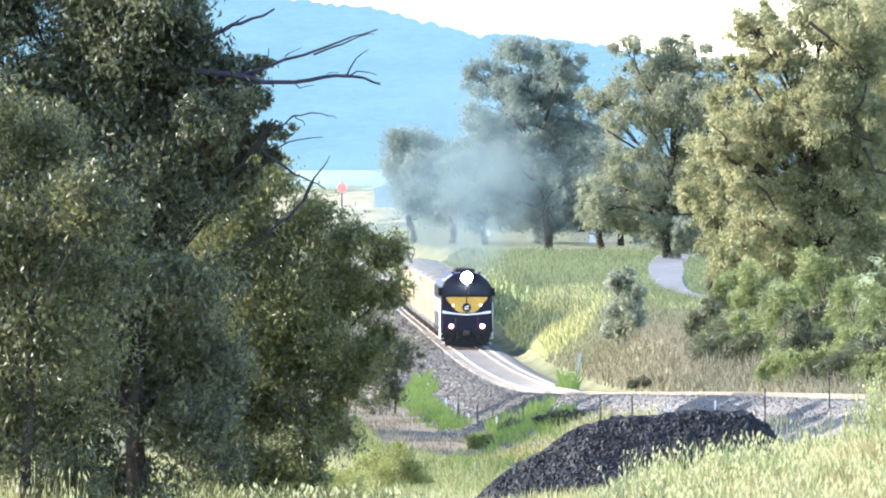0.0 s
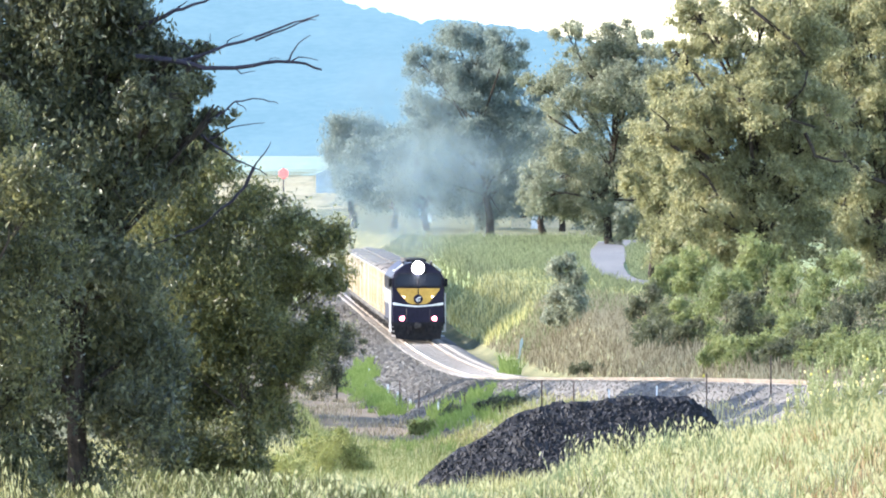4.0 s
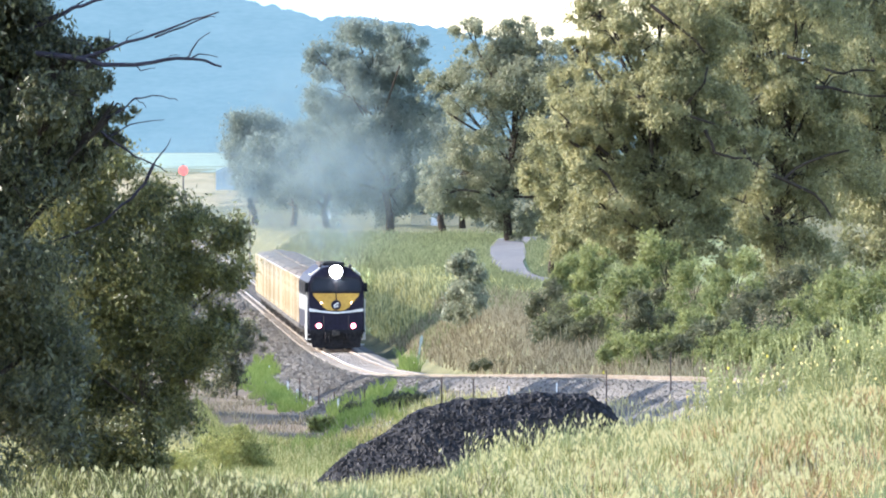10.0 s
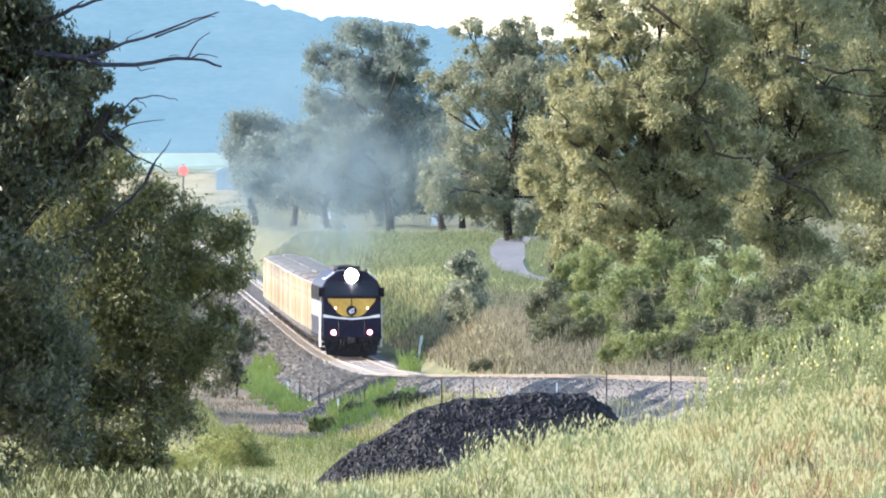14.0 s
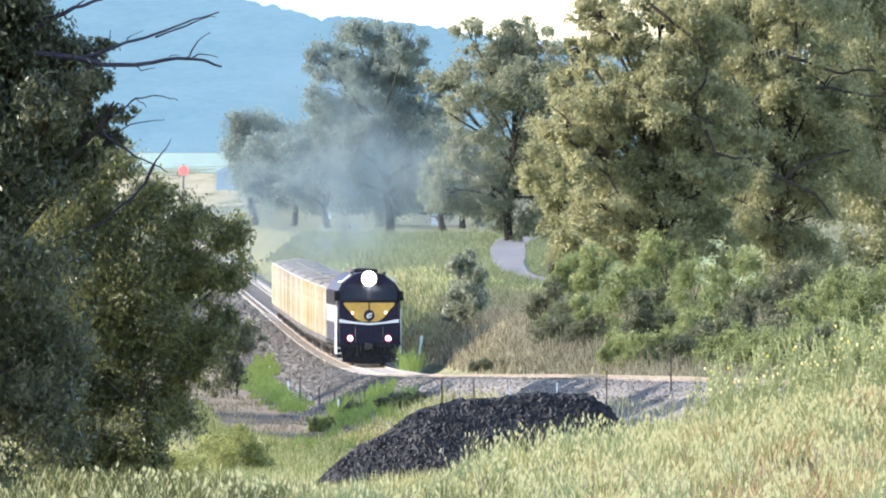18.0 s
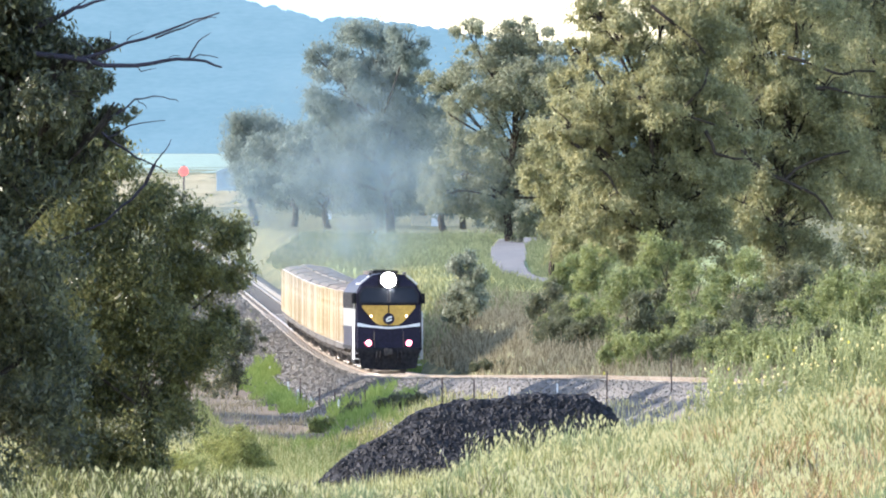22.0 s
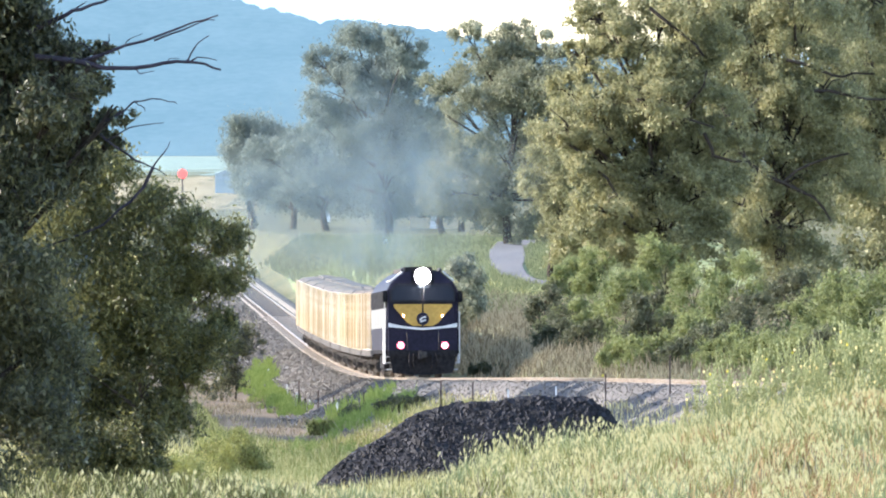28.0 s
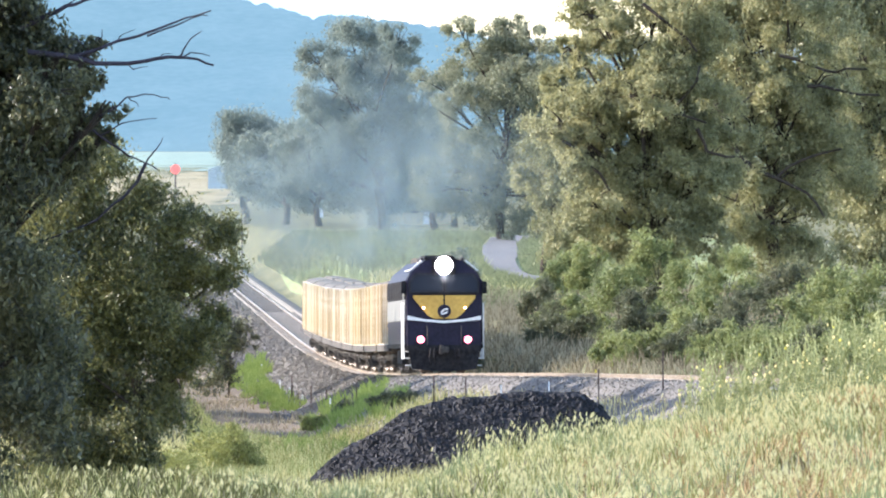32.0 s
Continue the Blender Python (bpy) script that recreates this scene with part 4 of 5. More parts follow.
# ground about 0.5 there
tree('shrub', 4.75, 473, [(-0.43, 0.43, 0.47), (0.43, 0.38, 0.47), (0.0, 1.11, 0.45), (-0.28, 0.76, 0.38), (0.24, 1.14, 0.28), (-0.09, 0.28, 0.47), (0.38, 0.24, 0.38), (-0.47, 0.19, 0.33)],
     10000, 0.15, M['leaf_shrub'], 'dense olive shrub at the foot of the gum trees', category='shrub', group='shrubs beside the line', seed=52, trunk=0.06, wide=0.3)

# ground about 0.6 there
tree('shrub', 16.04, 403, [(-0.54, 0.54, 0.6), (0.54, 0.48, 0.6), (-0.18, 1.49, 0.58), (-0.36, 1.03, 0.48), (0.3, 1.33, 0.36), (-0.12, 0.36, 0.6), (0.48, 0.3, 0.48), (-0.6, 0.24, 0.42)],
     10000, 0.15, M['leaf_shrub'], 'dense olive shrub at the foot of the gum trees', category='shrub', group='shrubs beside the line', seed=53, trunk=0.06, wide=0.3)

# ground about 0.7 there
tree('shrub', 7.61, 416, [(-0.56, 1.29, 0.62), (0.56, 1.23, 0.62), (-0.37, 2.04, 0.6), (-0.37, 1.66, 0.5), (0.31, 2.35, 0.37), (-0.12, 0.37, 0.62), (0.5, 0.31, 0.5), (-0.62, 0.25, 0.44)],
     10000, 0.15, M['leaf_dull'], 'dense olive shrub at the foot of the gum trees', category='shrub', group='shrubs beside the line', seed=54, trunk=0.06, wide=0.3)

# ground about 0.7 there
tree('shrub', 9.65, 414, [(-0.56, 1.08, 0.62), (0.56, 1.01, 0.62), (0.37, 1.9, 0.6), (-0.37, 1.51, 0.5), (0.31, 2.01, 0.37), (-0.12, 0.37, 0.62), (0.5, 0.31, 0.5), (-0.62, 0.25, 0.43)],
     10000, 0.15, M['leaf_shrub'], 'dense olive shrub at the foot of the gum trees', category='shrub', group='shrubs beside the line', seed=55, trunk=0.06, wide=0.3)

# ground about 2.2 there
tree('gum_tree', -8.45, 205, [(1.03, 8.61, 0.77), (0.72, 7.79, 0.92), (1.44, 7.48, 0.67), (-0.61, 8.61, 1.33), (-2.15, 8.2, 1.44), (-1.13, 6.66, 1.54), (0.41, 6.15, 1.23), (-2.15, 5.84, 1.44), (1.64, 8.41, 0.41), (2.15, 7.12, 0.41), (1.13, 6.66, 0.72), (-1.13, 4.82, 1.44), (0.41, 4.41, 1.23), (-1.95, 3.49, 1.44), (-0.21, 2.87, 1.33), (-2.46, 2.15, 1.13), (-1.44, 1.44, 1.23), (1.03, 3.08, 1.03), (0.82, 1.64, 1.03), (-0.21, 0.61, 0.92), (-2.6, 9.7, 1.3), (-1.0, 9.9, 1.2), (0.3, 9.5, 1.0), (-3.4, 9.3, 1.3), (0.95, 9.3, 0.6), (-3.6, 8.0, 1.3), (1.9, 6.6, 0.5), (1.5, 7.6, 0.6), (2.05, 7.6, 0.4), (1.95, 8.2, 0.42), (1.5, 6.2, 0.6), (-3.4, 5.2, 1.3), (-3.4, 6.8, 1.3), (0.2, 8.4, 1.0), (0.6, 7.2, 0.9), (-0.6, 7.6, 1.2), (0.9, 8.6, 0.75), (-0.4, 9.1, 1.0), (0.3, 10.1, .7), (2.5, 7.3, .28), (2.45, 6.8, .28), (2.2, 7.9, .32), (2.3, 8.5, .22)],
     225000, 0.135, M['leaf_near'], 'dark drooping gum tree with dead limbs near the camera', seed=21, trunk=0.22, deep=0.5, clump=0.34)

# ground about 0.3 there
tree('wattle_tree', -7.0, 262, [(-1.31, 7.53, 1.05), (-1.83, 6.35, 1.31), (0.0, 7.01, 0.92), (1.05, 6.62, 0.79), (1.9, 6.29, 0.63), (-0.66, 5.57, 1.24), (1.05, 5.31, 1.05), (1.97, 5.31, 0.59), (-1.83, 4.52, 1.44), (0.0, 4.0, 1.24), (1.18, 3.73, 0.92), (1.83, 4.39, 0.52), (-0.92, 2.69, 1.24), (0.52, 2.42, 0.92), (-2.1, 2.69, 1.31), (-1.57, 1.38, 1.05), (-0.39, 1.38, 0.79), (-2.49, 0.72, 0.79), (0.15, 1.5, 0.85), (-1.0, 0.7, 0.8), (0.85, 3.0, 0.6), (-0.6, 4.6, 1.2), (-2.4, 3.6, 1.2), (0.3, 0.75, 0.6)],
     175000, 0.115, M['leaf_wattle'], 'rounded bushy tree with yellow-green leaves', seed=22, trunk=0.16, deep=0.5)

# ground about -1.3 there
tree('bush', -6.29, 338, [(-0.54, 0.84, 0.61), (0.22, 1.05, 0.68), (0.78, 0.76, 0.54), (-0.2, 0.42, 0.64), (0.47, 0.34, 0.54)],
     12000, 0.085, M['leaf_lime'], 'low rounded yellow-green bush', category='bush', seed=23, trunk=0.04)

# ground about -1.4 there
tree('bush', -7.67, 332, [(-0.37, 0.5, 0.6), (0.3, 0.66, 0.63), (-0.03, 0.3, 0.6)],
     9000, 0.085, M['leaf_lime'], 'low rounded yellow-green bush', category='bush', seed=24, trunk=0.04)

# ground about -0.6 there
tree('bush', -1.38, 384, [(-0.38, 0.22, 0.34), (0.19, 0.32, 0.38), (0.0, 0.16, 0.36), (0.5, 0.30, 0.34), (0.84, 0.2, 0.28), (-0.8, .16, .25)],
     8000, 0.11, M['leaf_near'], 'small dark bush at the foot of the bank', category='bush', seed=25, trunk=0.04)

# ground about -2.1 there
tree('shrub', -8.75, 478, [(-0.48, 3.08, 0.81), (0.43, 2.96, 0.67), (0.17, 2.2, 0.76), (-0.62, 1.89, 1.0), (0.88, 2.49, 0.43), (-0.19, 1.05, 0.81), (-0.79, 0.57, 0.72)],
     9000, 0.15, M['leaf_near'], 'dark grey-green shrub beside the gravel bank', category='shrub', seed=29, trunk=0.05)

# ground about -0.8 there
tree('bush', -3.19, 394, [(-0.2, 0.26, 0.28), (0.12, 0.39, 0.3), (0.0, 0.12, 0.26)],
     2600, 0.1, M['leaf_near'], 'small dark bush at the foot of the bank', category='bush', seed=26, trunk=0.03)

# ground about -1.1 there
tree('bush', -4.1, 392, [(-0.29, 0.25, 0.31), (0.2, 0.33, 0.35), (-0.06, 0.14, 0.29)],
     3000, 0.1, M['leaf_lime'], 'small green bush at the foot of the bank', category='bush', seed=28, trunk=0.03)

# ground about -0.7 there
tree('bush', 2.1, 465, [(-0.85, 0.22, 0.33), (-0.3, 0.3, 0.38), (0.3, 0.34, 0.36), (0.85, 0.2, 0.3)],
     4200, 0.1, M['leaf_dull'], 'low dark bush on the cutting side', category='bush', seed=61, trunk=0.03)

# low feathery shrubs along the foot of the cutting: across, ahead, size
for j, (x, y, big, leaf) in enumerate([(6.4, 401, .75, "leaf_shrub"), (7.5, 396, .85, "leaf_shrub"), (8.6, 392, .9, "leaf_dull"), (9.7, 390, .95, "leaf_shrub"), (10.7, 386, .9, "leaf_shrub"), (11.7, 383, .95, "leaf_shrub"),
                                       (12.7, 380, 1.0, "leaf_dull"), (13.7, 378, 1.0, "leaf_shrub"), (14.7, 377, 1.0, "leaf_shrub"), (5.5, 437, .8, "leaf_dull"), (4.6, 452, .75, "leaf_dull"), (5.2, 470, 1.2, "leaf_dull")]):
    tree('shrub', x, y, [(-.9 * big, .55 * big, .6 * big), (.9 * big, .6 * big, .65 * big), (0, 1.05 * big, .7 * big), (.45 * big, 1.35 * big, .5 * big), (-.5 * big, .9 * big, .5 * big), (0, .3 * big, .6 * big)],
         6000, 0.13, M[leaf], 'low feathery green shrub beside the cutting', category='shrub', group='shrubs beside the line', seed=70 + j, trunk=0.04, wide=0.28)

# ground about 2.4 there
tree('bushy_tree', -9.6, 190, [(-1.2, 7.0, 1.2), (0.2, 6.6, 1.0), (1.0, 5.6, .8), (-1.4, 5.4, 1.3), (0.0, 5.0, 1.2), (1.2, 4.4, .8), (-1.0, 3.6, 1.3), (0.4, 3.4, 1.1), (-.4, 2.0, 1.2), (.8, 2.4, .8), (-1.6, 1.6, 1.0), (.5, 1.0, .8)],
     70000, 0.11, M['leaf_olive'], 'bushy olive tree with narrow pale leaves before the dark gum', seed=63, trunk=0.12, deep=0.4)

# tall gums farther back, seen through the crowns
tree('gum_tree', 22.0, 710, [(-7, 16.5, 2.4), (-4, 18.5, 2.6), (-1, 20, 2.6), (3, 19, 2.8), (6, 17, 2.8), (-7, 12.5, 2.4), (-3, 14.5, 2.6), (1, 15.5, 2.8), (5, 13, 2.8), (-6, 8.5, 2.4), (-2, 10.5, 2.6), (2, 11, 2.8), (6, 9, 2.8), (-4, 5.5, 2.2), (1, 6, 2.4), (5, 5, 2.4)],
     60000, 0.36, M['leaf_big'], 'tall gum tree with a broad crown behind the others', seed=64, trunk=0.4, clump=0.5)

# the mass of trees beyond the paddock, its haze put into the leaf colour
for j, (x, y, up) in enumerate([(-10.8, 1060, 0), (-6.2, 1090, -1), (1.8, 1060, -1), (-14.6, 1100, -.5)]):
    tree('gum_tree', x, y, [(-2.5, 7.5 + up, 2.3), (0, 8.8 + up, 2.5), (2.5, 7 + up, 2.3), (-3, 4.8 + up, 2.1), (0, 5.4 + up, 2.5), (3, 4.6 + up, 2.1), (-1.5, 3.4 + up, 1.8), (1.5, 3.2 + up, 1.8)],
         26000, 0.36, M['leaf_far'], 'gum tree beyond the paddock, leaves tinted grey-green for haze', seed=110 + j, trunk=0.36)

# a leafy gum between the road and the tall gums
tree('gum_tree', 6.3, 640, [(0, 8.2, 1.5), (1.2, 6.6, 1.6), (-.9, 6.2, 1.3), (.4, 4.6, 1.6), (1.9, 4.2, 1.5), (2.6, 7.4, 1.5), (1.6, 9.6, 1.4), (1.0, 2.6, 1.3), (2.6, 2.2, 1.3)],
     52000, 0.22, M['leaf_big'], 'leafy gum tree with olive foliage beside the road', seed=62, trunk=0.2, clump=0.42, fine=True)

# three groves of gums beyond the wattle, whose shadows streak the bank: first and last along the line, distance across, height
GROVES = [(418, 440, -17.0, 10.8), (458, 468, -18.5, 9.6), (384, 396, -14.8, 8.8), (356, 367, -12.6, 11.2), (342, 349, -12.6, 11.8)]
for g, (y0, y1, x, tall) in enumerate(GROVES):
    grove = np.random.default_rng(300 + g)
    for j in range(int((y1 - y0) / 3.4) + 1):
        top = tall + grove.uniform(-.4, .4)
        lobes = [(0, top - 1.0, 1.1), (.2, top - 1.6, 1.4), (-.3, top - 2.5, 1.5), (.3, top - 3.4, 1.5), (0, top - 4.3, 1.5), (.3, top - 5.3, 1.4), (-.2, top - 6.1, 1.2)]
        tree('gum_tree', x + grove.uniform(-.7, .7), y0 + 3.4 * j, lobes, 9000, 0.36, M['leaf_near'], 'dark leafy gum tree standing beside the railway bank', group='gums beside the bank', seed=310 + 20 * g + j, trunk=.2, deep=.5, wide=.5)

# crooked boughs in front of the crowns: foot of the tree, and points across and up
BOUGHS = [
    (9.94, 515, [[(-1.16, 10.3), (0.52, 9.4), (2.37, 9.01)], [(1.93, 8.75), (2.37, 7.72), (3.66, 7.47)], [(-4.89, 8.75), (-3.6, 7.85), (-2.45, 6.69), (-1.29, 4.89)], [(-0.52, 14.42), (0.77, 13.39), (1.93, 12.23)], [(0.52, 9.14), (1.67, 10.56), (2.06, 11.59)]]),
    (17.71, 575, [[(-3.45, 10.21), (-2.65, 8.86), (-2.59, 7.91), (-1.87, 7.04), (-0.43, 6.27), (1.15, 5.52), (2.01, 4.31)], [(-0.29, 12.51), (1.15, 12.08), (2.59, 11.64), (4.17, 11.79)], [(-2.65, 8.86), (-2.01, 10.21), (-0.58, 11.21)], [(-1.87, 7.04), (-2.01, 5.75), (-1.44, 4.31)], [(1.15, 10.93), (2.88, 10.7), (4.83, 10.49)], [(-0.43, 6.27), (0.86, 7.19), (2.88, 7.76)]]),
    (5.22, 900, [[(-4.95, 10.41), (-2.25, 8.75), (-0.45, 7.54), (0.45, 5.83)], [(-1.44, 10.55), (-0.54, 9.06), (0.22, 6.72)], [(1.35, 13.92), (2.03, 11.22), (1.57, 8.52)]]),
]

for bx, by, lines in BOUGHS:
    near_tree = min((o for o in bpy.data.objects if o.name.startswith("gum_tree")), key=lambda o: abs(o.matrix_basis.translation.x - bx) + abs(o.matrix_basis.translation.y - by))
    for j, pts in enumerate(lines):
        kink = np.random.default_rng(40 + j)
        path = []
        for (x0, z0), (x1, z1) in zip(pts, pts[1:]):
            f = kink.uniform(.35, .65)
            path += [(x0, -2.1, z0), (x0 + (x1 - x0) * f + kink.normal() * .14, -2.1 + kink.normal() * .3, z0 + (z1 - z0) * f + kink.normal() * .10)]
        path.append((pts[-1][0], -2.1, pts[-1][1]))
        bm = bmesh.new()
        limb(bm, path, .09 if len(pts) < 5 else .20, .045, 8)
        part("bough", bm, M["bark"], near_tree, "dark crooked bough")

# dead limbs of the near gum tree: points across and up from its foot
DEAD = [[(1.07, 8.28), (1.73, 8.21), (2.3, 8.07), (2.87, 8.07), (3.4, 8.16), (3.8, 8.18), (4.15, 8.15), (4.44, 8.04)], [(3.8, 8.18), (3.89, 8.32), (4.02, 8.52), (4.23, 8.66)], [(3.8, 8.21), (4.02, 8.27), (4.37, 8.21)], [(1.86, 8.19), (2.26, 8.3), (2.7, 8.48), (3.23, 8.63), (3.58, 8.76), (3.93, 8.9), (4.39, 9.03)], [(3.23, 8.57), (3.75, 8.76), (4.06, 8.9), (4.33, 8.94)], [(0.94, 8.7), (1.51, 8.98), (1.77, 9.12), (2.1, 9.22), (2.52, 9.4)], [(2.35, 7.11), (2.7, 7.31), (2.87, 7.47), (3.18, 7.52), (3.49, 7.46), (3.64, 7.42)], [(2.35, 6.76), (2.65, 6.92), (2.96, 7.03), (3.4, 7.08)], [(2.25, 6.87), (2.59, 6.61), (2.87, 6.41), (3.2, 6.27), (3.44, 6.13)], [(3.2, 6.27), (3.04, 5.92), (2.8, 5.65), (2.3, 5.23), (1.65, 4.97), (1.03, 4.71)], [(3.2, 6.27), (3.29, 6.4), (3.38, 6.51), (3.45, 6.61), (3.51, 6.74)], [(2.13, 8.3), (2.41, 8.57), (2.41, 8.7)], [(2.08, 8.37), (1.93, 8.52), (1.73, 8.57)], [(2.7, 8.48), (2.79, 8.61), (3.01, 8.7)], [(2.87, 8.07), (3.05, 7.99), (3.23, 8.02)], [(3.4, 8.16), (3.49, 8.24), (3.67, 8.25)], [(1.77, 9.12), (1.86, 9.2), (1.99, 9.29)], [(1.47, 8.19), (1.6, 7.95), (1.86, 7.77), (2.08, 7.71)], [(2.87, 7.47), (3.01, 7.38), (3.05, 7.29)]]
near_tree = bpy.data.objects["wattle_tree"]
for ob in bpy.data.objects:
    if ob.get("label", "").startswith("dark drooping"):
        near_tree = ob
for j, pts in enumerate(DEAD):
    bm = bmesh.new()
    r = (.055, .020, .018, .036, .020, .055, .020, .018, .026, .034, .018, .016, .014, .012, .012, .012, .02, .03, .012)[j]
    # crooked: each stretch is broken once by a small kink
    kink = np.random.default_rng(j)
    path = []
    for (x0, z0), (x1, z1) in zip(pts, pts[1:]):
        f = kink.uniform(.35, .65)
        path += [(x0, -.55 + .04 * j, z0 + .09), (x0 + (x1 - x0) * f + kink.normal() * .012, -.55 + .04 * j + kink.normal() * .03, z0 + .09 + (z1 - z0) * f + kink.normal() * .018)]
    path.append((pts[-1][0], -.55 + .04 * j, pts[-1][1] + .09))
    limb(bm, path, r, r * .35, 7)
    part("dead_limb", bm, M["dead"], near_tree, "bare dead limb")


# ---------------------------------------------------------------- rock heap
def rock_heap():
    rng = np.random.default_rng(5)
    x0, y0 = .2, 300.0
    ob = thing("rock_heap", pose(x0, y0, 0), "long heap of black crushed rock on the grass", "rock heap")
    gx, gy = np.linspace(-5, 6, 90), np.linspace(-4, 4, 50)
    ridge = lambda x: np.interp(x, (-4.4, -3.56, -2.96, -2.36, -1.61, -.86, -.11, .79, 1.54, 3.04, 3.64, 4.17, 4.45, 5.3), (-1.0, -.37, .20, .64, 1.06, 1.54, 1.78, 1.88, 1.97, 2.0, 1.97, 1.65, 1.33, .1))

    def top(x, y):
        base = height(x + x0, y + y0)
        r = ridge(x)
        return np.maximum(r - .95 * np.maximum(np.abs(y) - .25, 0) + .05 * np.sin(x * 3.1 + 1) * np.sin(y * 2.3 + x) + .035 * np.sin(x * 7.3) * np.sin(y * 5.1), base - .3)

    bank = link("core", grid_mesh("core", gx, gy, top, M["coal"]), None, ob)
    V, F = [], []
    cube = np.array([(-1, -1, -1), (1, -1, -1), (1, 1, -1), (-1, 1, -1), (-1, -1, 1), (1, -1, 1), (1, 1, 1), (-1, 1, 1)], float) * .5
    faces = np.array([(0, 3, 2, 1), (4, 5, 6, 7), (0, 1, 5, 4), (1, 2, 6, 5), (2, 3, 7, 6), (3, 0, 4, 7)])
    n = 15000
    px, py = rng.uniform(-4.6, 5.6, n), rng.uniform(-2.6, .8, n)
    pz = top(px, py)
    for j in range(n):
        if pz[j] < float(height(px[j] + x0, py[j] + y0)) - .05:
            continue
        q = cube * rng.uniform(.07, .19, 3) * rng.uniform(.75, 1.25, (8, 3))
        e = np.array(Euler(rng.uniform(0, 6.28, 3).tolist()).to_matrix())
        F.append(faces + len(V) * 8)
        V.append(q @ e.T + (px[j], py[j], pz[j] + .03))
    me = bpy.data.meshes.new("rocks")
    me.from_pydata(np.concatenate(V).tolist(), [], np.concatenate(F).tolist())
    tagged(link("loose_rock", me, M["coal"], ob), "loose black rocks", kind="stuff")


rock_heap()


# ---------------------------------------------------------------- grass
def blades(name, x, y, tall, lean, width, material, label, rng, heads=0.0):
    """Curved blades, two faces each, standing on the ground; some carry a seed head."""
    n = len(x)
    z = height(x, y) - .02
    a = rng.uniform(0, 6.283, n)
    d = np.stack([np.cos(a), np.sin(a) * .4, np.zeros(n)], -1)
    p = np.stack([x, y, z], -1)
    tl = tall * rng.uniform(.55, 1.25, n) * (1 + .45 * np.sin(x * 2.1 + 1.3 * np.sin(y * .9)) * np.sin(y * .55 + x * .7))
    up = np.array([0, 0, 1.0])
    mid = p + up * (tl * .55)[:, None] + d * (tl * lean * .25)[:, None]
    bend = lean * rng.uniform(.1, 1.3, n)
    mid = mid + d * (tl * (bend - lean) * .25)[:, None]
    tip = p + up * tl[:, None] + d * (tl * bend)[:, None]
    s = np.stack([np.ones(n), np.zeros(n), np.zeros(n)], -1) * (width * rng.uniform(.6, 1.3, n))[:, None]
    q = [np.stack([p - s, p + s, mid + s * .8, mid - s * .8], 1), np.stack([mid - s * .8, mid + s * .8, tip + s * .15, tip - s * .15], 1)]
    if heads:
        k = rng.random(n) < heads * 2.2 * (np.sin(x * 2.3 + y * .21) * np.sin(y * .47 - x * .9) > .05)
        t, w = tip[k], np.abs(s[k]) * 1.9
        dn = d[k] * .05 - up * .12
        hd = np.stack([t + up * .02, t + dn * .5 + w, t + dn, t + dn * .5 - w], 1)
        tagged(new(name + "_heads", quads_mesh(name + "_heads", hd, 4, M["seed_head"])), "pale seed heads above the grass", "grass", kind="stuff")
    return tagged(new(name, quads_mesh(name, np.concatenate(q), 4, material)), label, "grass", kind="stuff")


rng = np.random.default_rng(77)


def scatter(n, y0, y1, px0, px1):
    """Places spread evenly over the slope between two bearings (metres across per metre ahead)."""
    y = np.sqrt(rng.uniform(y0 ** 2, y1 ** 2, n))
    return rng.uniform(px0, px1, n) * y, y


x, y = scatter(21000, 178, 268, -.056, .046)
k = rng.random(21000) < .35 + .65 * (np.sin(x * 1.7 + np.sin(y * .5)) * np.sin(y * .33 + x * .4) > -.15)
blades("dry_grass", x[k], y[k], .44, .5, .019, M["straw"], "dry straw-coloured grass in seed on the slope", rng, .14)
x, y = scatter(9000, 178, 268, -.056, .046)
blades("tan_grass", x, y, .42, .5, .018, M["tan_blade"], "tan seeding grass on the slope", rng, .15)
x, y = scatter(9000, 178, 268, -.056, .046)
k = rng.random(9000) < .3 + .7 * (np.sin(x * 1.1 + 2) * np.sin(y * .27) > 0)
blades("green_grass", x[k], y[k], .48, .4, .019, M["green_blade"], "green grass among the dry stems", rng, .06)
x, y = scatter(13000, 186, 234, .012, .046)
k = rng.random(13000) < .15 + .85 * (np.sin(x * 1.9 + 1) * np.sin(y * .31 + x * .5) > -.2) * np.clip((x / y - .012) * 70, 0, 1)
blades("russet_grass", x[k], y[k], .42, .5, .018, M["russet_blade"], "pinkish tan seeding grass on the slope", rng, .2)
x, y = scatter(12000, 178, 240, -.056, -.014)
blades("dark_grass", x, y, .46, .4, .018, M["dark_blade"], "dark green grass between the dry stems", rng, .05)
cx, cy = scatter(150, 190, 264, -.014, .045)
who = rng.integers(0, 150, 9000)
blades("dark_tufts", cx[who] + rng.normal(size=9000) * .22, cy[who] + rng.normal(size=9000) * 1.1, .36, .4, .018, M["dark_blade"], "darker green tufts low among the dry stems", rng)
cx, cy = scatter(60, 214, 258, .0155, .036)
who = rng.integers(0, 60, 5200)
blades("lime_grass", cx[who] + rng.normal(size=5200) * .30, cy[who] + rng.normal(size=5200) * .8, .60, .45, .017, M["lime_blade"], "tall yellow-green grass near the crest", rng, .45)
cx, cy = scatter(70, 182, 262, -.02, .045)
who = rng.integers(0, 70, 4200)
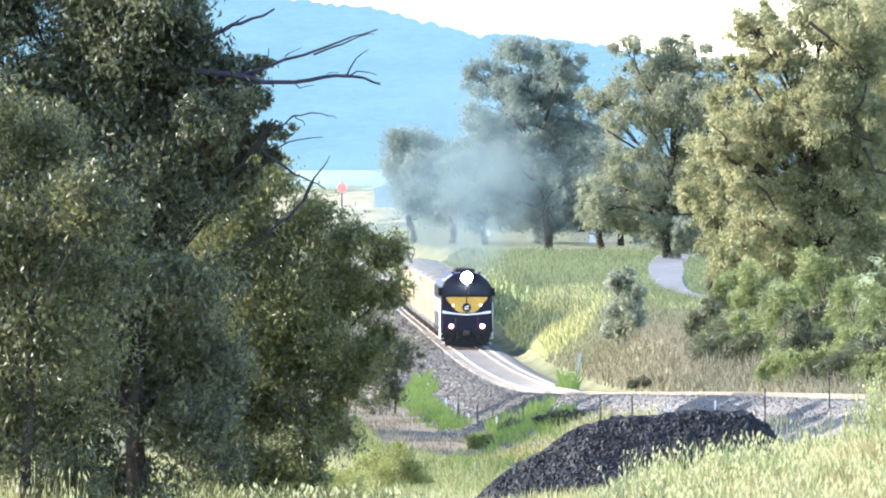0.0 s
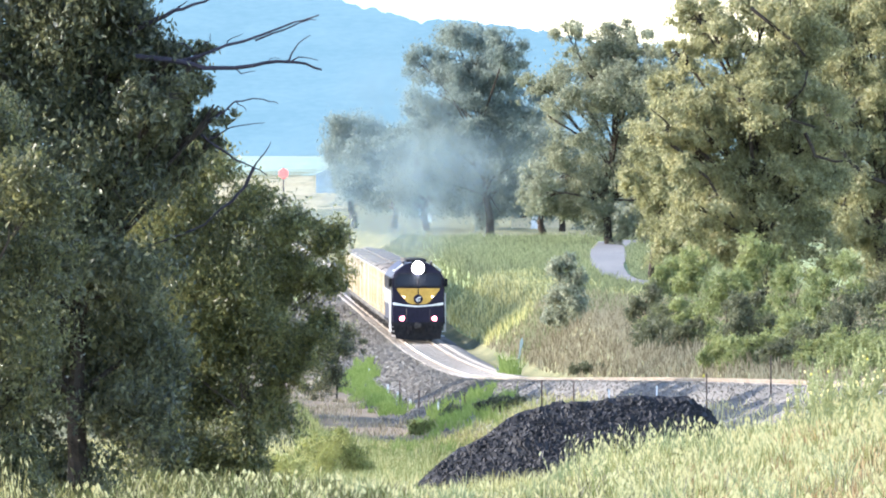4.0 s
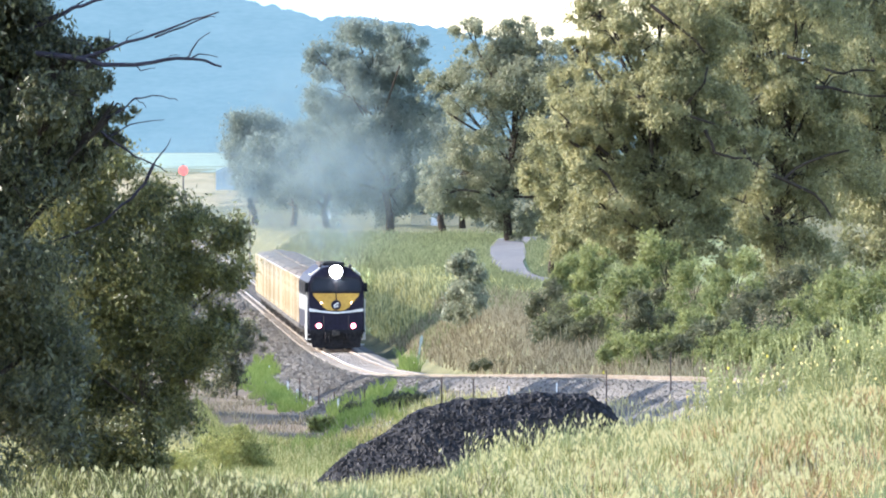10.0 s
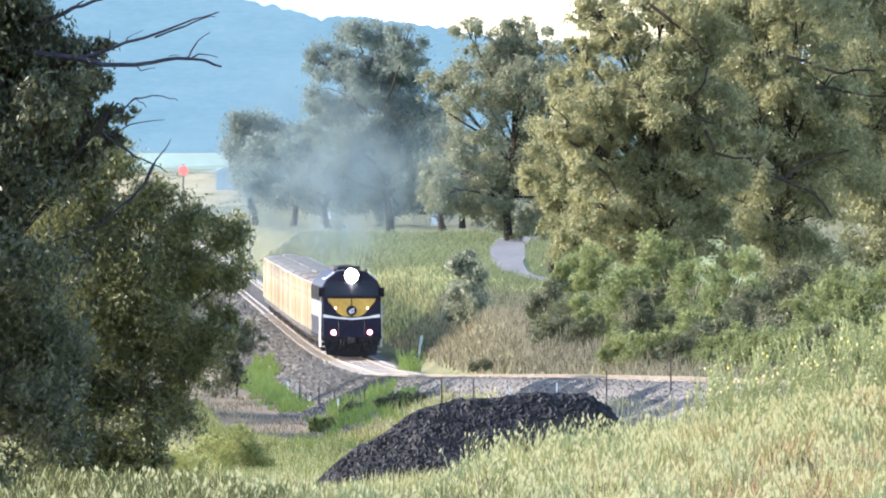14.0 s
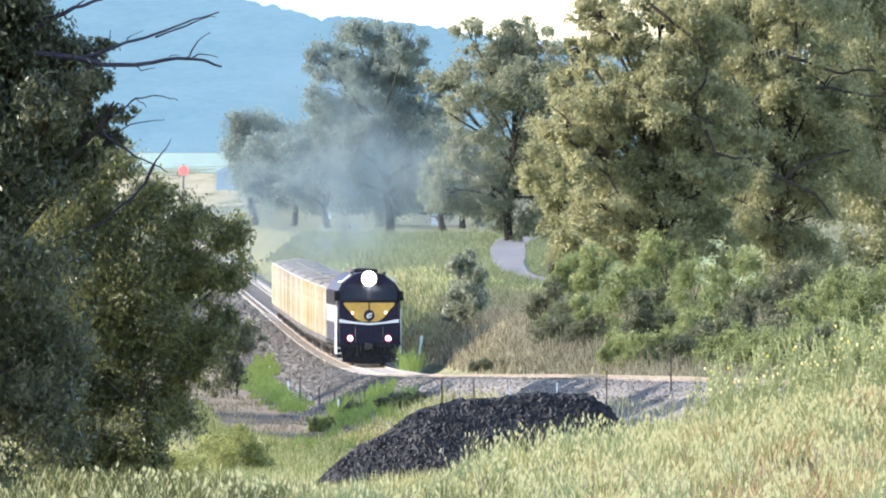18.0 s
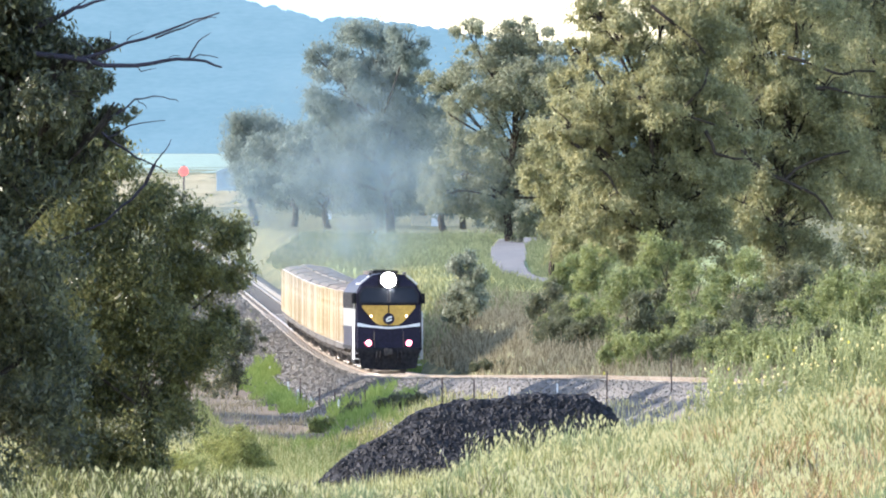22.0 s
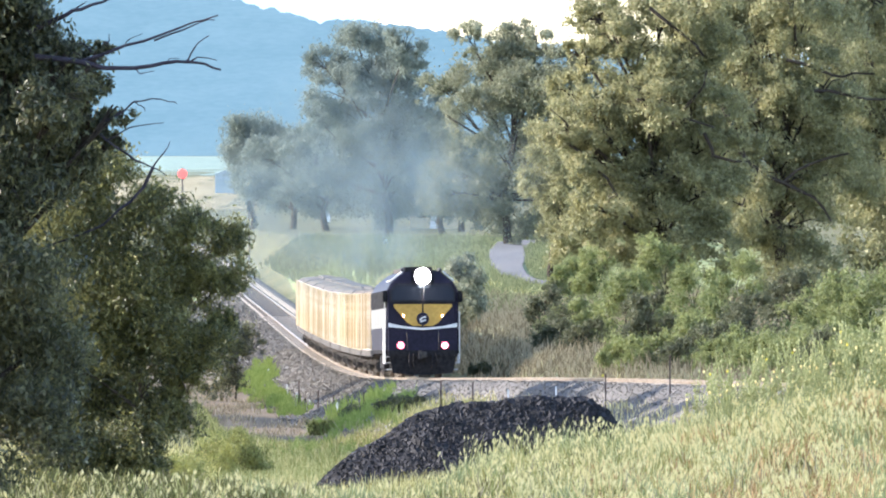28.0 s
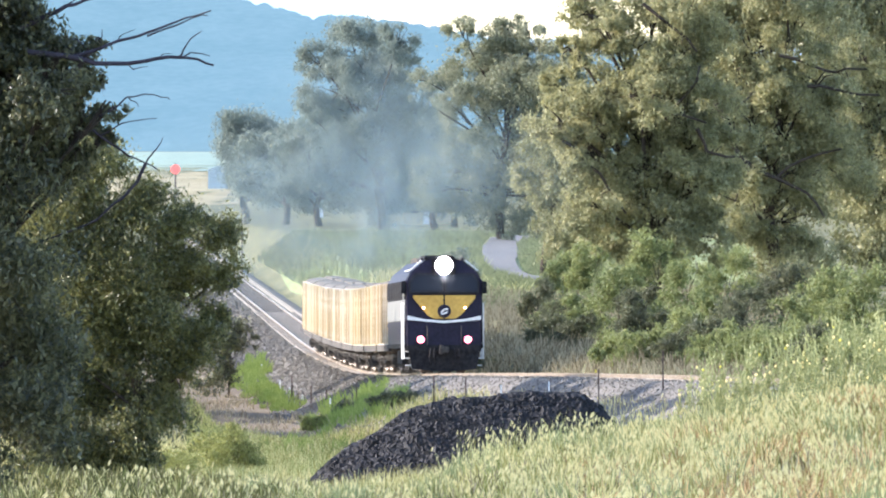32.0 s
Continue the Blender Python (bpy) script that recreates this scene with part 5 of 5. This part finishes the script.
blades("grass_tufts", cx[who] + rng.normal(size=4200) * .16, cy[who] + rng.normal(size=4200) * .5, .62, .45, .011, M["weed_stem"], "blue-green tufts standing in the dry grass", rng, .1)
x, y = scatter(40000, 268, 380, -.05, .03)
k = height(x, y) < line_z(y) - .75
blades("bank_grass", x[k], y[k], .34, .45, .010, M["straw"], "pale grass on the flat below the bank", rng)

x, y = scatter(70000, 350, 700, -.0085, .043)
off = x - line_x(y)
ROAD = [(640, 5.6, 8.0), (690, 3.6, 5.6), (760, 3.2, 5.6), (860, 3.5, 6.2), (900, 4.0, 7.0), (930, 4.5, 9.0)]


def on_road(x, y):
    a, b = (np.interp(y, [r[0] for r in ROAD], [r[c] for r in ROAD]) for c in (1, 2))
    return (y > 640) & (y < 930) & (x > a) & (x < b)


k = (off > 3.4) & (off < 22) & ~on_road(x, y)
# dull tan instead of pale straw here stands for the cutting's shade
near = k & (y < 596 + 10 * np.sin(x))
blades("tan_bank_grass", x[near], y[near], .5, .5, .022, M["tan_blade"], "tall tan grass on the cutting's side, dulled for shade", rng)
k &= ~near
lit = k & (off < 8.5 + 2 * np.sin(y * .13) + 1.5 * np.sin(y * .31))
blades("pale_bank_grass", x[lit], y[lit], .55, .5, .022, M["straw"], "tall pale grass on the bank beside the line", rng)
k &= ~lit
blades("bank_straw", x[k], y[k], .5, .5, .022, M["verge_blade"], "tall dull green grass on the cutting's side", rng)
x, y = scatter(58000, 540, 960, -.0225, .02)
off = x - line_x(y)
k = (off > 3.8) & ~on_road(x, y)
blades("paddock_grass", x[k], y[k], .5, .4, .03, M["verge_blade"], "long green grass in the paddock", rng)
# weeds: middle across, middle ahead, spread across and ahead, how many
WEEDS = [(-9.2, 565, .45, 10, 1500), (-8.75, 540, .55, 12, 1700), (-8.1, 503, .45, 10, 1300), (-7.2, 484, .45, 8, 1200), (-6.5, 466, .40, 6, 1000), (-5.9, 447, .45, 4, 500),
         (-3.9, 402, .45, 7, 700), (-3.0, 395, .45, 6, 700), (-2.5, 402, .4, 7, 600), (-1.9, 386, .5, 5, 700), (-4.8, 372, .5, 4, 400), (-3.4, 366, .6, 4, 500), (-1.5, 503, .28, 2, 420)]
for j, (wx, wy, sx, sy, n) in enumerate(WEEDS):
    # a patch is made of small tufts
    cx, cy = rng.normal(size=16) * sx, rng.normal(size=16) * sy
    who = rng.integers(0, 16, n)
    n = n * 3 // 5
    who = who[:n]
    py = wy + cy[who] + rng.normal(size=n) * sy * .18
    px = wx / wy * py + cx[who] + rng.normal(size=n) * sx * .22
    blades("green_weeds", px, py, .40 if j < 12 else .95, .5, .022, M["weed"], "bright green weeds sprouting on the gravel", rng)
x, y = scatter(12000, 330, 382, -.022, .004)
k = height(x, y) < line_z(y) - .9
blades("low_green_grass", x[k], y[k], .32, .5, .012, M["green_blade"], "green grass at the foot of the bank", rng)
x, y = scatter(14000, 376, 470, -.022, -.002)
off = x - line_x(y)
k = (off < -8.5)
blades("verge_grass", x[k], y[k], .35, .4, .012, M["green_blade"], "green grass beside the gravel", rng)


x, y = scatter(9000, 325, 520, -.026, .003)
off = x - line_x(y)
k = (off < -5.2) & (off > -10) & (np.sin(x * 1.3 + y * .11) * np.sin(y * .17) > -.1)
blades("dirt_grass", x[k], y[k], .30, .6, .014, M["tan_blade"], "sparse dry grass on the bare dirt", rng)

# loose stones on the gravel
n = 80000
y = 325 + 500 * rng.random(n) ** 1.3
off = np.where(rng.random(n) < .52, rng.uniform(1.35, 3.3, n), rng.uniform(3.0, 5.8, n))
sl = (line_x(y + 2) - line_x(y - 2)) / 4
flat = 1 / np.sqrt(1 + sl ** 2)
x = line_x(y) - off * flat
s = rng.uniform(.018, .052, n) * np.interp(y, (400, 620, 820), (1, 1.7, 3.0))
bed = line_z(y) + np.interp(off, (1.3, 1.5, 1.9, 2.5, 3.3), (-.10, -.11, -.16, -.42, -.86))
yq = y + off * sl * flat
p = np.stack([x, yq, np.where(off < 3.3, bed, height(x, yq) + .03) + s * .25], -1)
corner = rng.normal(size=(n, 4, 3))
corner /= np.linalg.norm(corner, axis=2)[..., None]
corner = p[:, None] + corner * s[:, None, None]
tagged(new("loose_stone", quads_mesh("loose_stone", corner[:, [0, 1, 2, 0, 2, 3, 0, 3, 1, 1, 3, 2]].reshape(-1, 3), 3, M["stone"])), "loose crushed stones on the bank", "stone", kind="stuff")


# ---------------------------------------------------------------- fields and road
def patch(name, pts, material, label, lift=.04, kind="structure"):
    """A ribbon laid on the ground: rows of (y, x from, x to)."""
    Y = np.linspace(pts[0][0], pts[-1][0], 60)
    a = np.interp(Y, [p[0] for p in pts], [p[1] for p in pts]) + .25 * np.sin(Y * .037)
    b = np.interp(Y, [p[0] for p in pts], [p[2] for p in pts]) + .25 * np.sin(Y * .029 + 2)
    s = np.linspace(0, 1, 12)
    X = a[:, None] * (1 - s) + b[:, None] * s
    YY = np.repeat(Y[:, None], 12, 1)
    co = np.stack([X, YY, height(X, YY) + lift], -1).reshape(-1, 3)
    i = (np.arange(59)[:, None] * 12 + np.arange(11)).ravel()
    me = bpy.data.meshes.new(name)
    me.from_pydata(co.tolist(), [], np.stack([i, i + 1, i + 13, i + 12], -1).tolist())
    me.materials.append(material)
    return tagged(new(name, me), label, "ground", kind=kind)


patch("dirt_road", ROAD, M["dirt"], "dirt road through the paddock, darkened grey for tree shade", .14)
patch("paddock", [(575, -2.0, 14), (640, -4.4, 16), (700, -6.4, 20), (800, -9.9, 24), (960, -15, 30)], M["pasture"], "green grassy paddock beyond the line", .03)
patch("green_verge", [(655, -20, -12.5), (700, -22, -13.6), (800, -28, -17), (960, -36, -22.5)], M["pasture"], "green verge beside the line", .03)
patch("ripe_field", [(1700, -60, -18), (2700, -92, -40)], M["wheat"], "pale ripe field in the distance", .06)
patch("far_field", [(2750, -200, 120), (4100, -300, 150)], M["far_field"], "green fields below the hills, coloured pale for haze", .06)


# ---------------------------------------------------------------- posts and signs
def steel_post(x, y, tall, material, label, name="fence_post", lean=0.0, cat="post"):
    ob = thing(name, pose(x, y, h(x, y) - .1, 0, lean, 0), label, cat, "fence posts along the line" if name == "fence_post" else "")
    bm = boxes((-.022, .022, -.004, .004, 0, tall + .1), (-.004, .004, .004, .03, 0, tall + .1))
    part("stake", bm, material, ob)
    part("cap", boxes((-.028, .028, -.012, .036, tall + .08, tall + .13), bevel=.004), material, ob)
    return ob


FENCE = [(-.05, 372, 1.15, "post"), (.98, 364, 1.22, "post"), (2.07, 356, 1.2, "post_white"), (3.53, 351, 1.15, "post_white"), (5.03, 348, 1.2, "post"), (6.95, 345, 1.25, "post"), (-5.89, 464, .95, "post"), (-5.49, 452, .5, "post"), (-4.85, 441, .7, "post"), (-4.07, 422, .55, "post"), (-2.79, 401, .55, "post")]
for x, y, tall, m in FENCE:
    steel_post(x, y, tall, M[m], "rusty steel fence post beside the bank" if m == "post" else "pale steel fence post beside the bank")
for x, y, tall in ((-8.52, 553, .45), (-6.89, 501, .45), (-6.14, 476, .45), (-5.29, 450, .4), (-3.84, 413, .4)):
    ob = thing("marker_peg", pose(x, y, h(x, y) - .05), "short white marker peg on the gravel", "peg", "white pegs")
    part("peg", boxes((-.04, .04, -.04, .04, 0, tall + .05), bevel=.01), M["post_white"], ob)
ob = thing("kilometre_post", pose(-1.25, 505, h(-1.25, 505) - .05, 0, 9, 0), "leaning faded teal post beside the track", "post")
part("stake", boxes((-.04, .04, -.02, .02, 0, 1.95), bevel=.01), M["teal"], ob)
part("plate", boxes((-.065, .065, -.03, -.02, 1.55, 1.85), bevel=.004), M["teal"], ob)
ob = thing("marker_post", pose(6.1, 381, h(6.1, 381) - .05), "short faded teal marker post beside the track", "post")
part("stake", boxes((-.10, .10, -.03, .03, 0, .80), bevel=.02), M["teal"], ob)
ob = thing("marker_stake", pose(5.45, 384, h(5.45, 384) - .05), "thin stake with a yellow top beside the track", "post")
part("stake", boxes((-.02, .02, -.02, .02, 0, .74), bevel=.004), M["post"], ob)
part("cap", boxes((-.03, .03, -.03, .03, .74, .84), bevel=.008), M["yellow_flower"], ob)

# signals, hut and house down the line
sx, sy = -23.0, 1000
ob = thing("disc_signal", pose(sx, sy, h(sx, sy)), "round red signal disc on a pole down the line", "signal")
bm = tube(bmesh.new(), (0, 0, 0), (0, 0, 8.9), .07)
part("pole", bm, M["post"], ob)
part("disc", disc_bm(.42, .06, 24, (0, -.1, 8.35)), M["red"], ob, "red disc brightened by added glow")
sx, sy = -15.4, 900
ob = thing("signal_mast", pose(sx, sy, h(sx, sy)), "dark railway signal mast with a hooded head", "signal")
part("pole", tube(bmesh.new(), (0, 0, 0), (0, 0, 6.2), .06), M["post"], ob)
part("head", boxes((-.17, .17, -.12, .12, 5.5, 6.4), bevel=.05), M["black"], ob)
part("hood", boxes((-.14, .14, -.34, -.12, 6.1, 6.2), bevel=.02), M["black"], ob)
sx, sy = -40.4, 2100
ob = thing("tin_shed", pose(sx, sy, h(sx, sy)), "pale blue-grey tin shed in the far fields", "shed")
tall = 4.4
part("wall", boxes((-1.8, 1.8, -1.5, 1.5, 0, tall - .8), bevel=.02), M["tin"], ob)
part("roof", prism(bmesh.new(), [(-2.0, tall - .8), (2.0, tall - .8), (0, tall)], -1.7, 1.7), M["tin"], ob)
part("door", boxes((-1.0, 1.0, -1.55, -1.50, .05, 2.6)), M["tin"], ob)
ob = thing("water_tank", pose(-13.2, 1280, h(-13.2, 1280)), "white cylindrical water tank among the paddock trees", "tank")
bm = bmesh.new()
bmesh.ops.create_cone(bm, cap_ends=True, segments=24, radius1=.5, radius2=.5, depth=2.4, matrix=Matrix.Translation((0, 0, 1.2)))
part("shell", bm, M["post_white"], ob)
bm = bmesh.new()
bmesh.ops.create_cone(bm, cap_ends=True, segments=24, radius1=.54, radius2=.08, depth=.3, matrix=Matrix.Translation((0, 0, 2.55)))
part("lid", bm, M["post_white"], ob)
hx, hy = -.8, 1120
ob = thing("farmhouse", pose(hx, hy, h(hx, hy)), "small pale farmhouse behind the paddock trees", "house")
part("wall", boxes((-2.4, 2.4, 0, 5, 0, 3.4), bevel=.03), M["cream"], ob)
part("roof", prism(bmesh.new(), [(-2.8, 3.3), (2.8, 3.3), (0, 4.9)], -.4, 5.4), M["roof"], ob)
for x in (-1.3, 1.3):
    part("window", boxes((x - .45, x + .45, -.05, .02, 1.1, 2.4)), M["glass"], ob)
part("door", boxes((-.42, .42, -.05, .02, .02, 2.05)), M["post_white"], ob)


# ---------------------------------------------------------------- tall weeds and stalks on the slope
def weed_plant(seed, tall, flowers):
    """A tall branching weed: a stem with side shoots, narrow leaves, buds and a few flowers."""
    rng = np.random.default_rng(seed)
    ob = thing("tall_weed", pose(0, 0, 0), "tall blue-green flowering weed on the grassy slope", "weed", "tall weeds on the slope")
    bm = bmesh.new()
    top = Vector((rng.normal() * .08, rng.normal() * .05, tall))
    limb(bm, [(0, 0, -.05), (rng.normal() * .03, 0, tall * .5), top], .015, .006, 5)
    tips = [top]
    for j in range(11):
        f = rng.uniform(.30, .95)
        s = Vector((0, 0, tall * f)).lerp(Vector((top.x, top.y, tall * f)), f)
        e = s + Vector((rng.normal() * .09, rng.normal() * .07, rng.uniform(.2, .5) * tall * .6))
        limb(bm, [s, s.lerp(e, .5) + Vector((rng.normal() * .02, 0, -.01)), e], .009, .005, 4)
        tips.append(e)
    part("stem", bm, M["weed_stem"], ob)
    pts, rad = [], []
    for j in range(56):
        f = rng.uniform(.05, .92)
        a = rng.uniform(0, 6.283)
        ln = rng.uniform(.12, .30) * (1.2 - f)
        p = Vector((top.x * f, top.y * f, tall * f))
        d = Vector((math.cos(a), math.sin(a), rng.uniform(.2, .9))).normalized()
        s = d.cross(Vector((0, 0, 1))).normalized() * .026
        pts.append([p, p + d * ln * .5 + s, p + d * ln - Vector((0, 0, ln * .25)), p + d * ln * .5 - s])
    link("foliage", quads_mesh("foliage", [tuple(v) for q in pts for v in q], 4, M["weed_stem"]), None, ob)
    for j, e in enumerate(tips):
        bm = bmesh.new()
        bmesh.ops.create_icosphere(bm, subdivisions=1, radius=.016 if j % 3 else .026, matrix=Matrix.Translation(e) @ Matrix.Diagonal((1, 1, 1.35, 1)))
        part("flower" if flowers and j == 0 else "bud", bm, M["yellow_flower"] if flowers and j == 0 else M["seed_head"] if j == 3 else M["weed_stem"], ob)
    return ob


rng = np.random.default_rng(9)
kinds = [weed_plant(200 + j, (1.6, 1.35, 1.75, 1.15)[j], j == 0) for j in range(4)]
tufts = [(.0262, 240), (.0285, 233), (.0312, 238), (.0335, 230), (.036, 240), (.0385, 234), (.0405, 230), (.0240, 243)]
spots = [(tufts[j % 8][0] + float(rng.normal()) * .0012, tufts[j % 8][1] + float(rng.normal()) * 3) for j in range(112)]
for j, (bearing, y) in enumerate(spots):
    m = pose(bearing * y, y, h(bearing * y, y), 0, 0, float(rng.uniform(0, 360)))
    if j < 4:
        kinds[j].matrix_basis = m
    else:
        copy_thing(kinds[1 + j % 3] if j % 13 else kinds[0], m)
n = 500
y = rng.uniform(186, 199, n)
blades("dry_stalks", rng.uniform(-.0545, -.0460, n) * y, y, 1.15, .16, .006, M["straw"], "tall dry stalks standing in the grass", rng, .7)
n = 900
y = rng.uniform(215, 262, n)
blades("seeding_stalks", rng.uniform(.004, .044, n) * y, y, .85, .2, .006, M["green_blade"], "tall green seeding stems on the slope", rng, .8)

n = 900
cx, cy = rng.uniform(.0010, .0150, 26), rng.uniform(272, 290, 26)
who = rng.integers(0, 26, n)
y = cy[who] + rng.normal(size=n) * .8
blades("tall_seeding_grass", cx[who] * y + rng.normal(size=n) * .14, y, .95, .28, .010, M["lime_blade"], "tall pale green grass in seed before the heap", rng, .5)
n = 2400
y = rng.uniform(188, 248, n)
blades("oat_grass", rng.uniform(.006, .042, n) * y, y, .66, .45, .012, M["straw"], "tall wild oats with pale drooping heads", rng, .45)

# ---------------------------------------------------------------- distance
def hill(name, y, pts, material, label, seed):
    rng = np.random.default_rng(seed)
    X = np.concatenate([np.linspace(-2400, -141, 90), np.arange(-140, 60, .7), np.linspace(61, 2400, 90)])
    top = np.interp(X, [p[0] for p in pts], [p[1] for p in pts])
    top = top + .3 * np.sin(X * .03 + seed)
    rows = np.append(np.linspace(0, .93, 13), 1.0)
    calm = np.interp(X, (-2400, -180, -91, -48, -5, 60, 2400), [np.interp(v, [p[0] for p in pts], [p[1] for p in pts]) - 1.5 for v in (-2400, -180, -91, -48, -5, 60, 2400)])
    rough = rng.normal(size=len(X) + 8)
    trees = .45 * rough[4:-4] + .5 * np.convolve(rough, np.ones(5), 'valid')[2:-2] + .3 * np.sin(X * .13) + .3 * np.sin(X * .37)
    up = [np.where(r > .99, top + trees * .38, -6 + (calm + 6) * r) for r in rows]
    # one evenly leaning face
    co = np.stack([np.stack([X, y - 260 + (z + 6) * 4.2, z], -1) for z in up], 0)
    k = len(X)
    i = (np.arange(len(rows) - 1)[:, None] * k + np.arange(k - 1)).ravel()
    me = bpy.data.meshes.new(name)
    me.from_pydata(co.reshape(-1, 3).tolist(), [], np.stack([i, i + 1, i + k + 1, i + k], -1).tolist())
    me.polygons.foreach_set("use_smooth", [True] * len(me.polygons))
    me.materials.append(material)
    tagged(new(name, me), label, "hill", kind="structure")


# distance haze comes only from the two hill colours, paler farther off
hill("hill_backdrop", 4400, [(-2400, 60), (-400, 95), (-180, 80), (-114, 68.6), (-91, 66.5), (-82, 62.8), (-69, 60), (-60, 58), (-52.4, 56.5), (-49, 54.3), (-47.5, 53.4), (-44.7, 55.4), (-41.4, 55.5), (-34, 54.6), (-22, 53), (-5, 51.5), (20, 47), (50, 42), (200, 30), (2400, 20)], M["hill"], "wooded hills in the far distance, coloured blue for haze", 3)
hill("far_ridge_backdrop", 4850, [(-2400, 40), (-80, 70), (-40, 62), (-10, 54), (30, 50), (60, 50), (400, 36), (2400, 20)], M["hill_far"], "farther ridge behind the hills, coloured paler for haze", 4)


# ---------------------------------------------------------------- exhaust smoke
def smoke_material(thick, size):
    m = bpy.data.materials.new("thin_smoke")
    m.use_nodes = True
    N, L = m.node_tree.nodes, m.node_tree.links
    N.remove(N["Principled BSDF"])
    co, sep = N.new("ShaderNodeTexCoord"), N.new("ShaderNodeVectorMath")
    sep.operation = "MULTIPLY"
    sep.inputs[1].default_value = (1, 0, 1)
    L.new(co.outputs["Object"], sep.inputs[0])
    ln = N.new("ShaderNodeVectorMath")
    ln.operation = "LENGTH"
    L.new(sep.outputs[0], ln.inputs[0])
    fade = N.new("ShaderNodeMapRange")
    fade.interpolation_type = "SMOOTHSTEP"
    fade.inputs[1].default_value, fade.inputs[2].default_value, fade.inputs[3].default_value, fade.inputs[4].default_value = .15, .98, thick, 0
    L.new(ln.outputs[1], fade.inputs[0])
    ns = N.new("ShaderNodeTexNoise")
    ns.inputs["Scale"].default_value, ns.inputs["Detail"].default_value = 2.2, 5
    L.new(co.outputs["Object"], ns.inputs["Vector"])
    nr = N.new("ShaderNodeMapRange")
    nr.inputs[1].default_value, nr.inputs[2].default_value, nr.inputs[3].default_value, nr.inputs[4].default_value = .30, .68, .25, 1
    L.new(ns.outputs[0], nr.inputs[0])
    k = N.new("ShaderNodeMath")
    k.operation = "MULTIPLY"
    L.new(fade.outputs[0], k.inputs[0])
    L.new(nr.outputs[0], k.inputs[1])
    df, tl, both = N.new("ShaderNodeBsdfDiffuse"), N.new("ShaderNodeBsdfTranslucent"), N.new("ShaderNodeMixShader")
    df.inputs[0].default_value = tl.inputs[0].default_value = (.39, .47, .465, 1)
    both.inputs[0].default_value = .5
    L.new(df.outputs[0], both.inputs[1])
    L.new(tl.outputs[0], both.inputs[2])
    tr, mix = N.new("ShaderNodeBsdfTransparent"), N.new("ShaderNodeMixShader")
    L.new(k.outputs[0], mix.inputs[0])
    L.new(tr.outputs[0], mix.inputs[1])
    L.new(both.outputs[0], mix.inputs[2])
    L.new(mix.outputs[0], N["Material Output"].inputs[0])
    return m


# half-shells of smoke: across, up and size in metres from the plume's root, and density
PUFFS = [(.2, 2.2, 2.6, 3.0, .50), (1.0, 5.6, 4.0, 4.4, .48), (-.4, 8.8, 4.8, 4.8, .40), (-2.4, 4.8, 4.8, 4.4, .34), (2.8, 5.4, 5.4, 5.2, .26), (-5.0, 4.0, 5.2, 4.4, .32), (-1.5, 4.6, 9.0, 5.4, .30), (-2.6, 1.6, 5.5, 3.0, .34)]
smoke = []
for j, (sx, sz, rx, rz, thick) in enumerate(PUFFS):
    bm = bmesh.new()
    bmesh.ops.create_uvsphere(bm, u_segments=28, v_segments=16, radius=1)
    bmesh.ops.delete(bm, geom=[v for v in bm.verts if v.co.y > .02], context="VERTS")
    for v in bm.verts:
        v.co.y = v.co.y * .5 + .12 * noise.noise(v.co * 1.7 + Vector((j * 7, 0, 0)))
    me = bpy.data.meshes.new("smoke_puff")
    bm.to_mesh(me)
    bm.free()
    me.polygons.foreach_set("use_smooth", [True] * len(me.polygons))
    me.materials.append(smoke_material(thick, rx))
    ob = tagged(new("smoke_puff", me), "thin grey exhaust smoke drifting over the train", "smoke", "exhaust smoke")
    ob.scale = (rx, 2.5, rz)
    smoke.append((ob, sx, sz, 1.5 * j))

def motions():
    """All that moves: the train along its line."""
    for car, behind, length in TRAIN:
        walk(car, [(t, car_pose(front_y(t) + behind, length)) for t in range(0, 33)])
    # the wheels roll with the train
    steps = [k / 15 for k in range(0, 481)]
    for wheel, y, r in WHEELS:
        walk(wheel, [(t, Matrix.Translation((0, y, r)) @ Matrix.Rotation((627.7 - front_y(t)) / r, 4, "X")) for t in steps])
    # the plume trails behind the stack and drifts over the paddock
    for ob, sx, sz, deep in smoke:
        rows = []
        for t in range(0, 33, 4):
            y = front_y(t) + 45 + deep
            x = float(line_x(y)) + 1.0 + sx * (1 + t * .012) - .055 * t + .3 * math.sin(t * .5 + sz)
            rows.append((t, pose(x, y, float(line_z(y)) + 3.6 + sz * (1 - t * .008) + .2 * math.sin(t * .4 + sx), 0, 6 * math.sin(t * .25 + sz), 0)))
        walk(ob, rows)


motions()
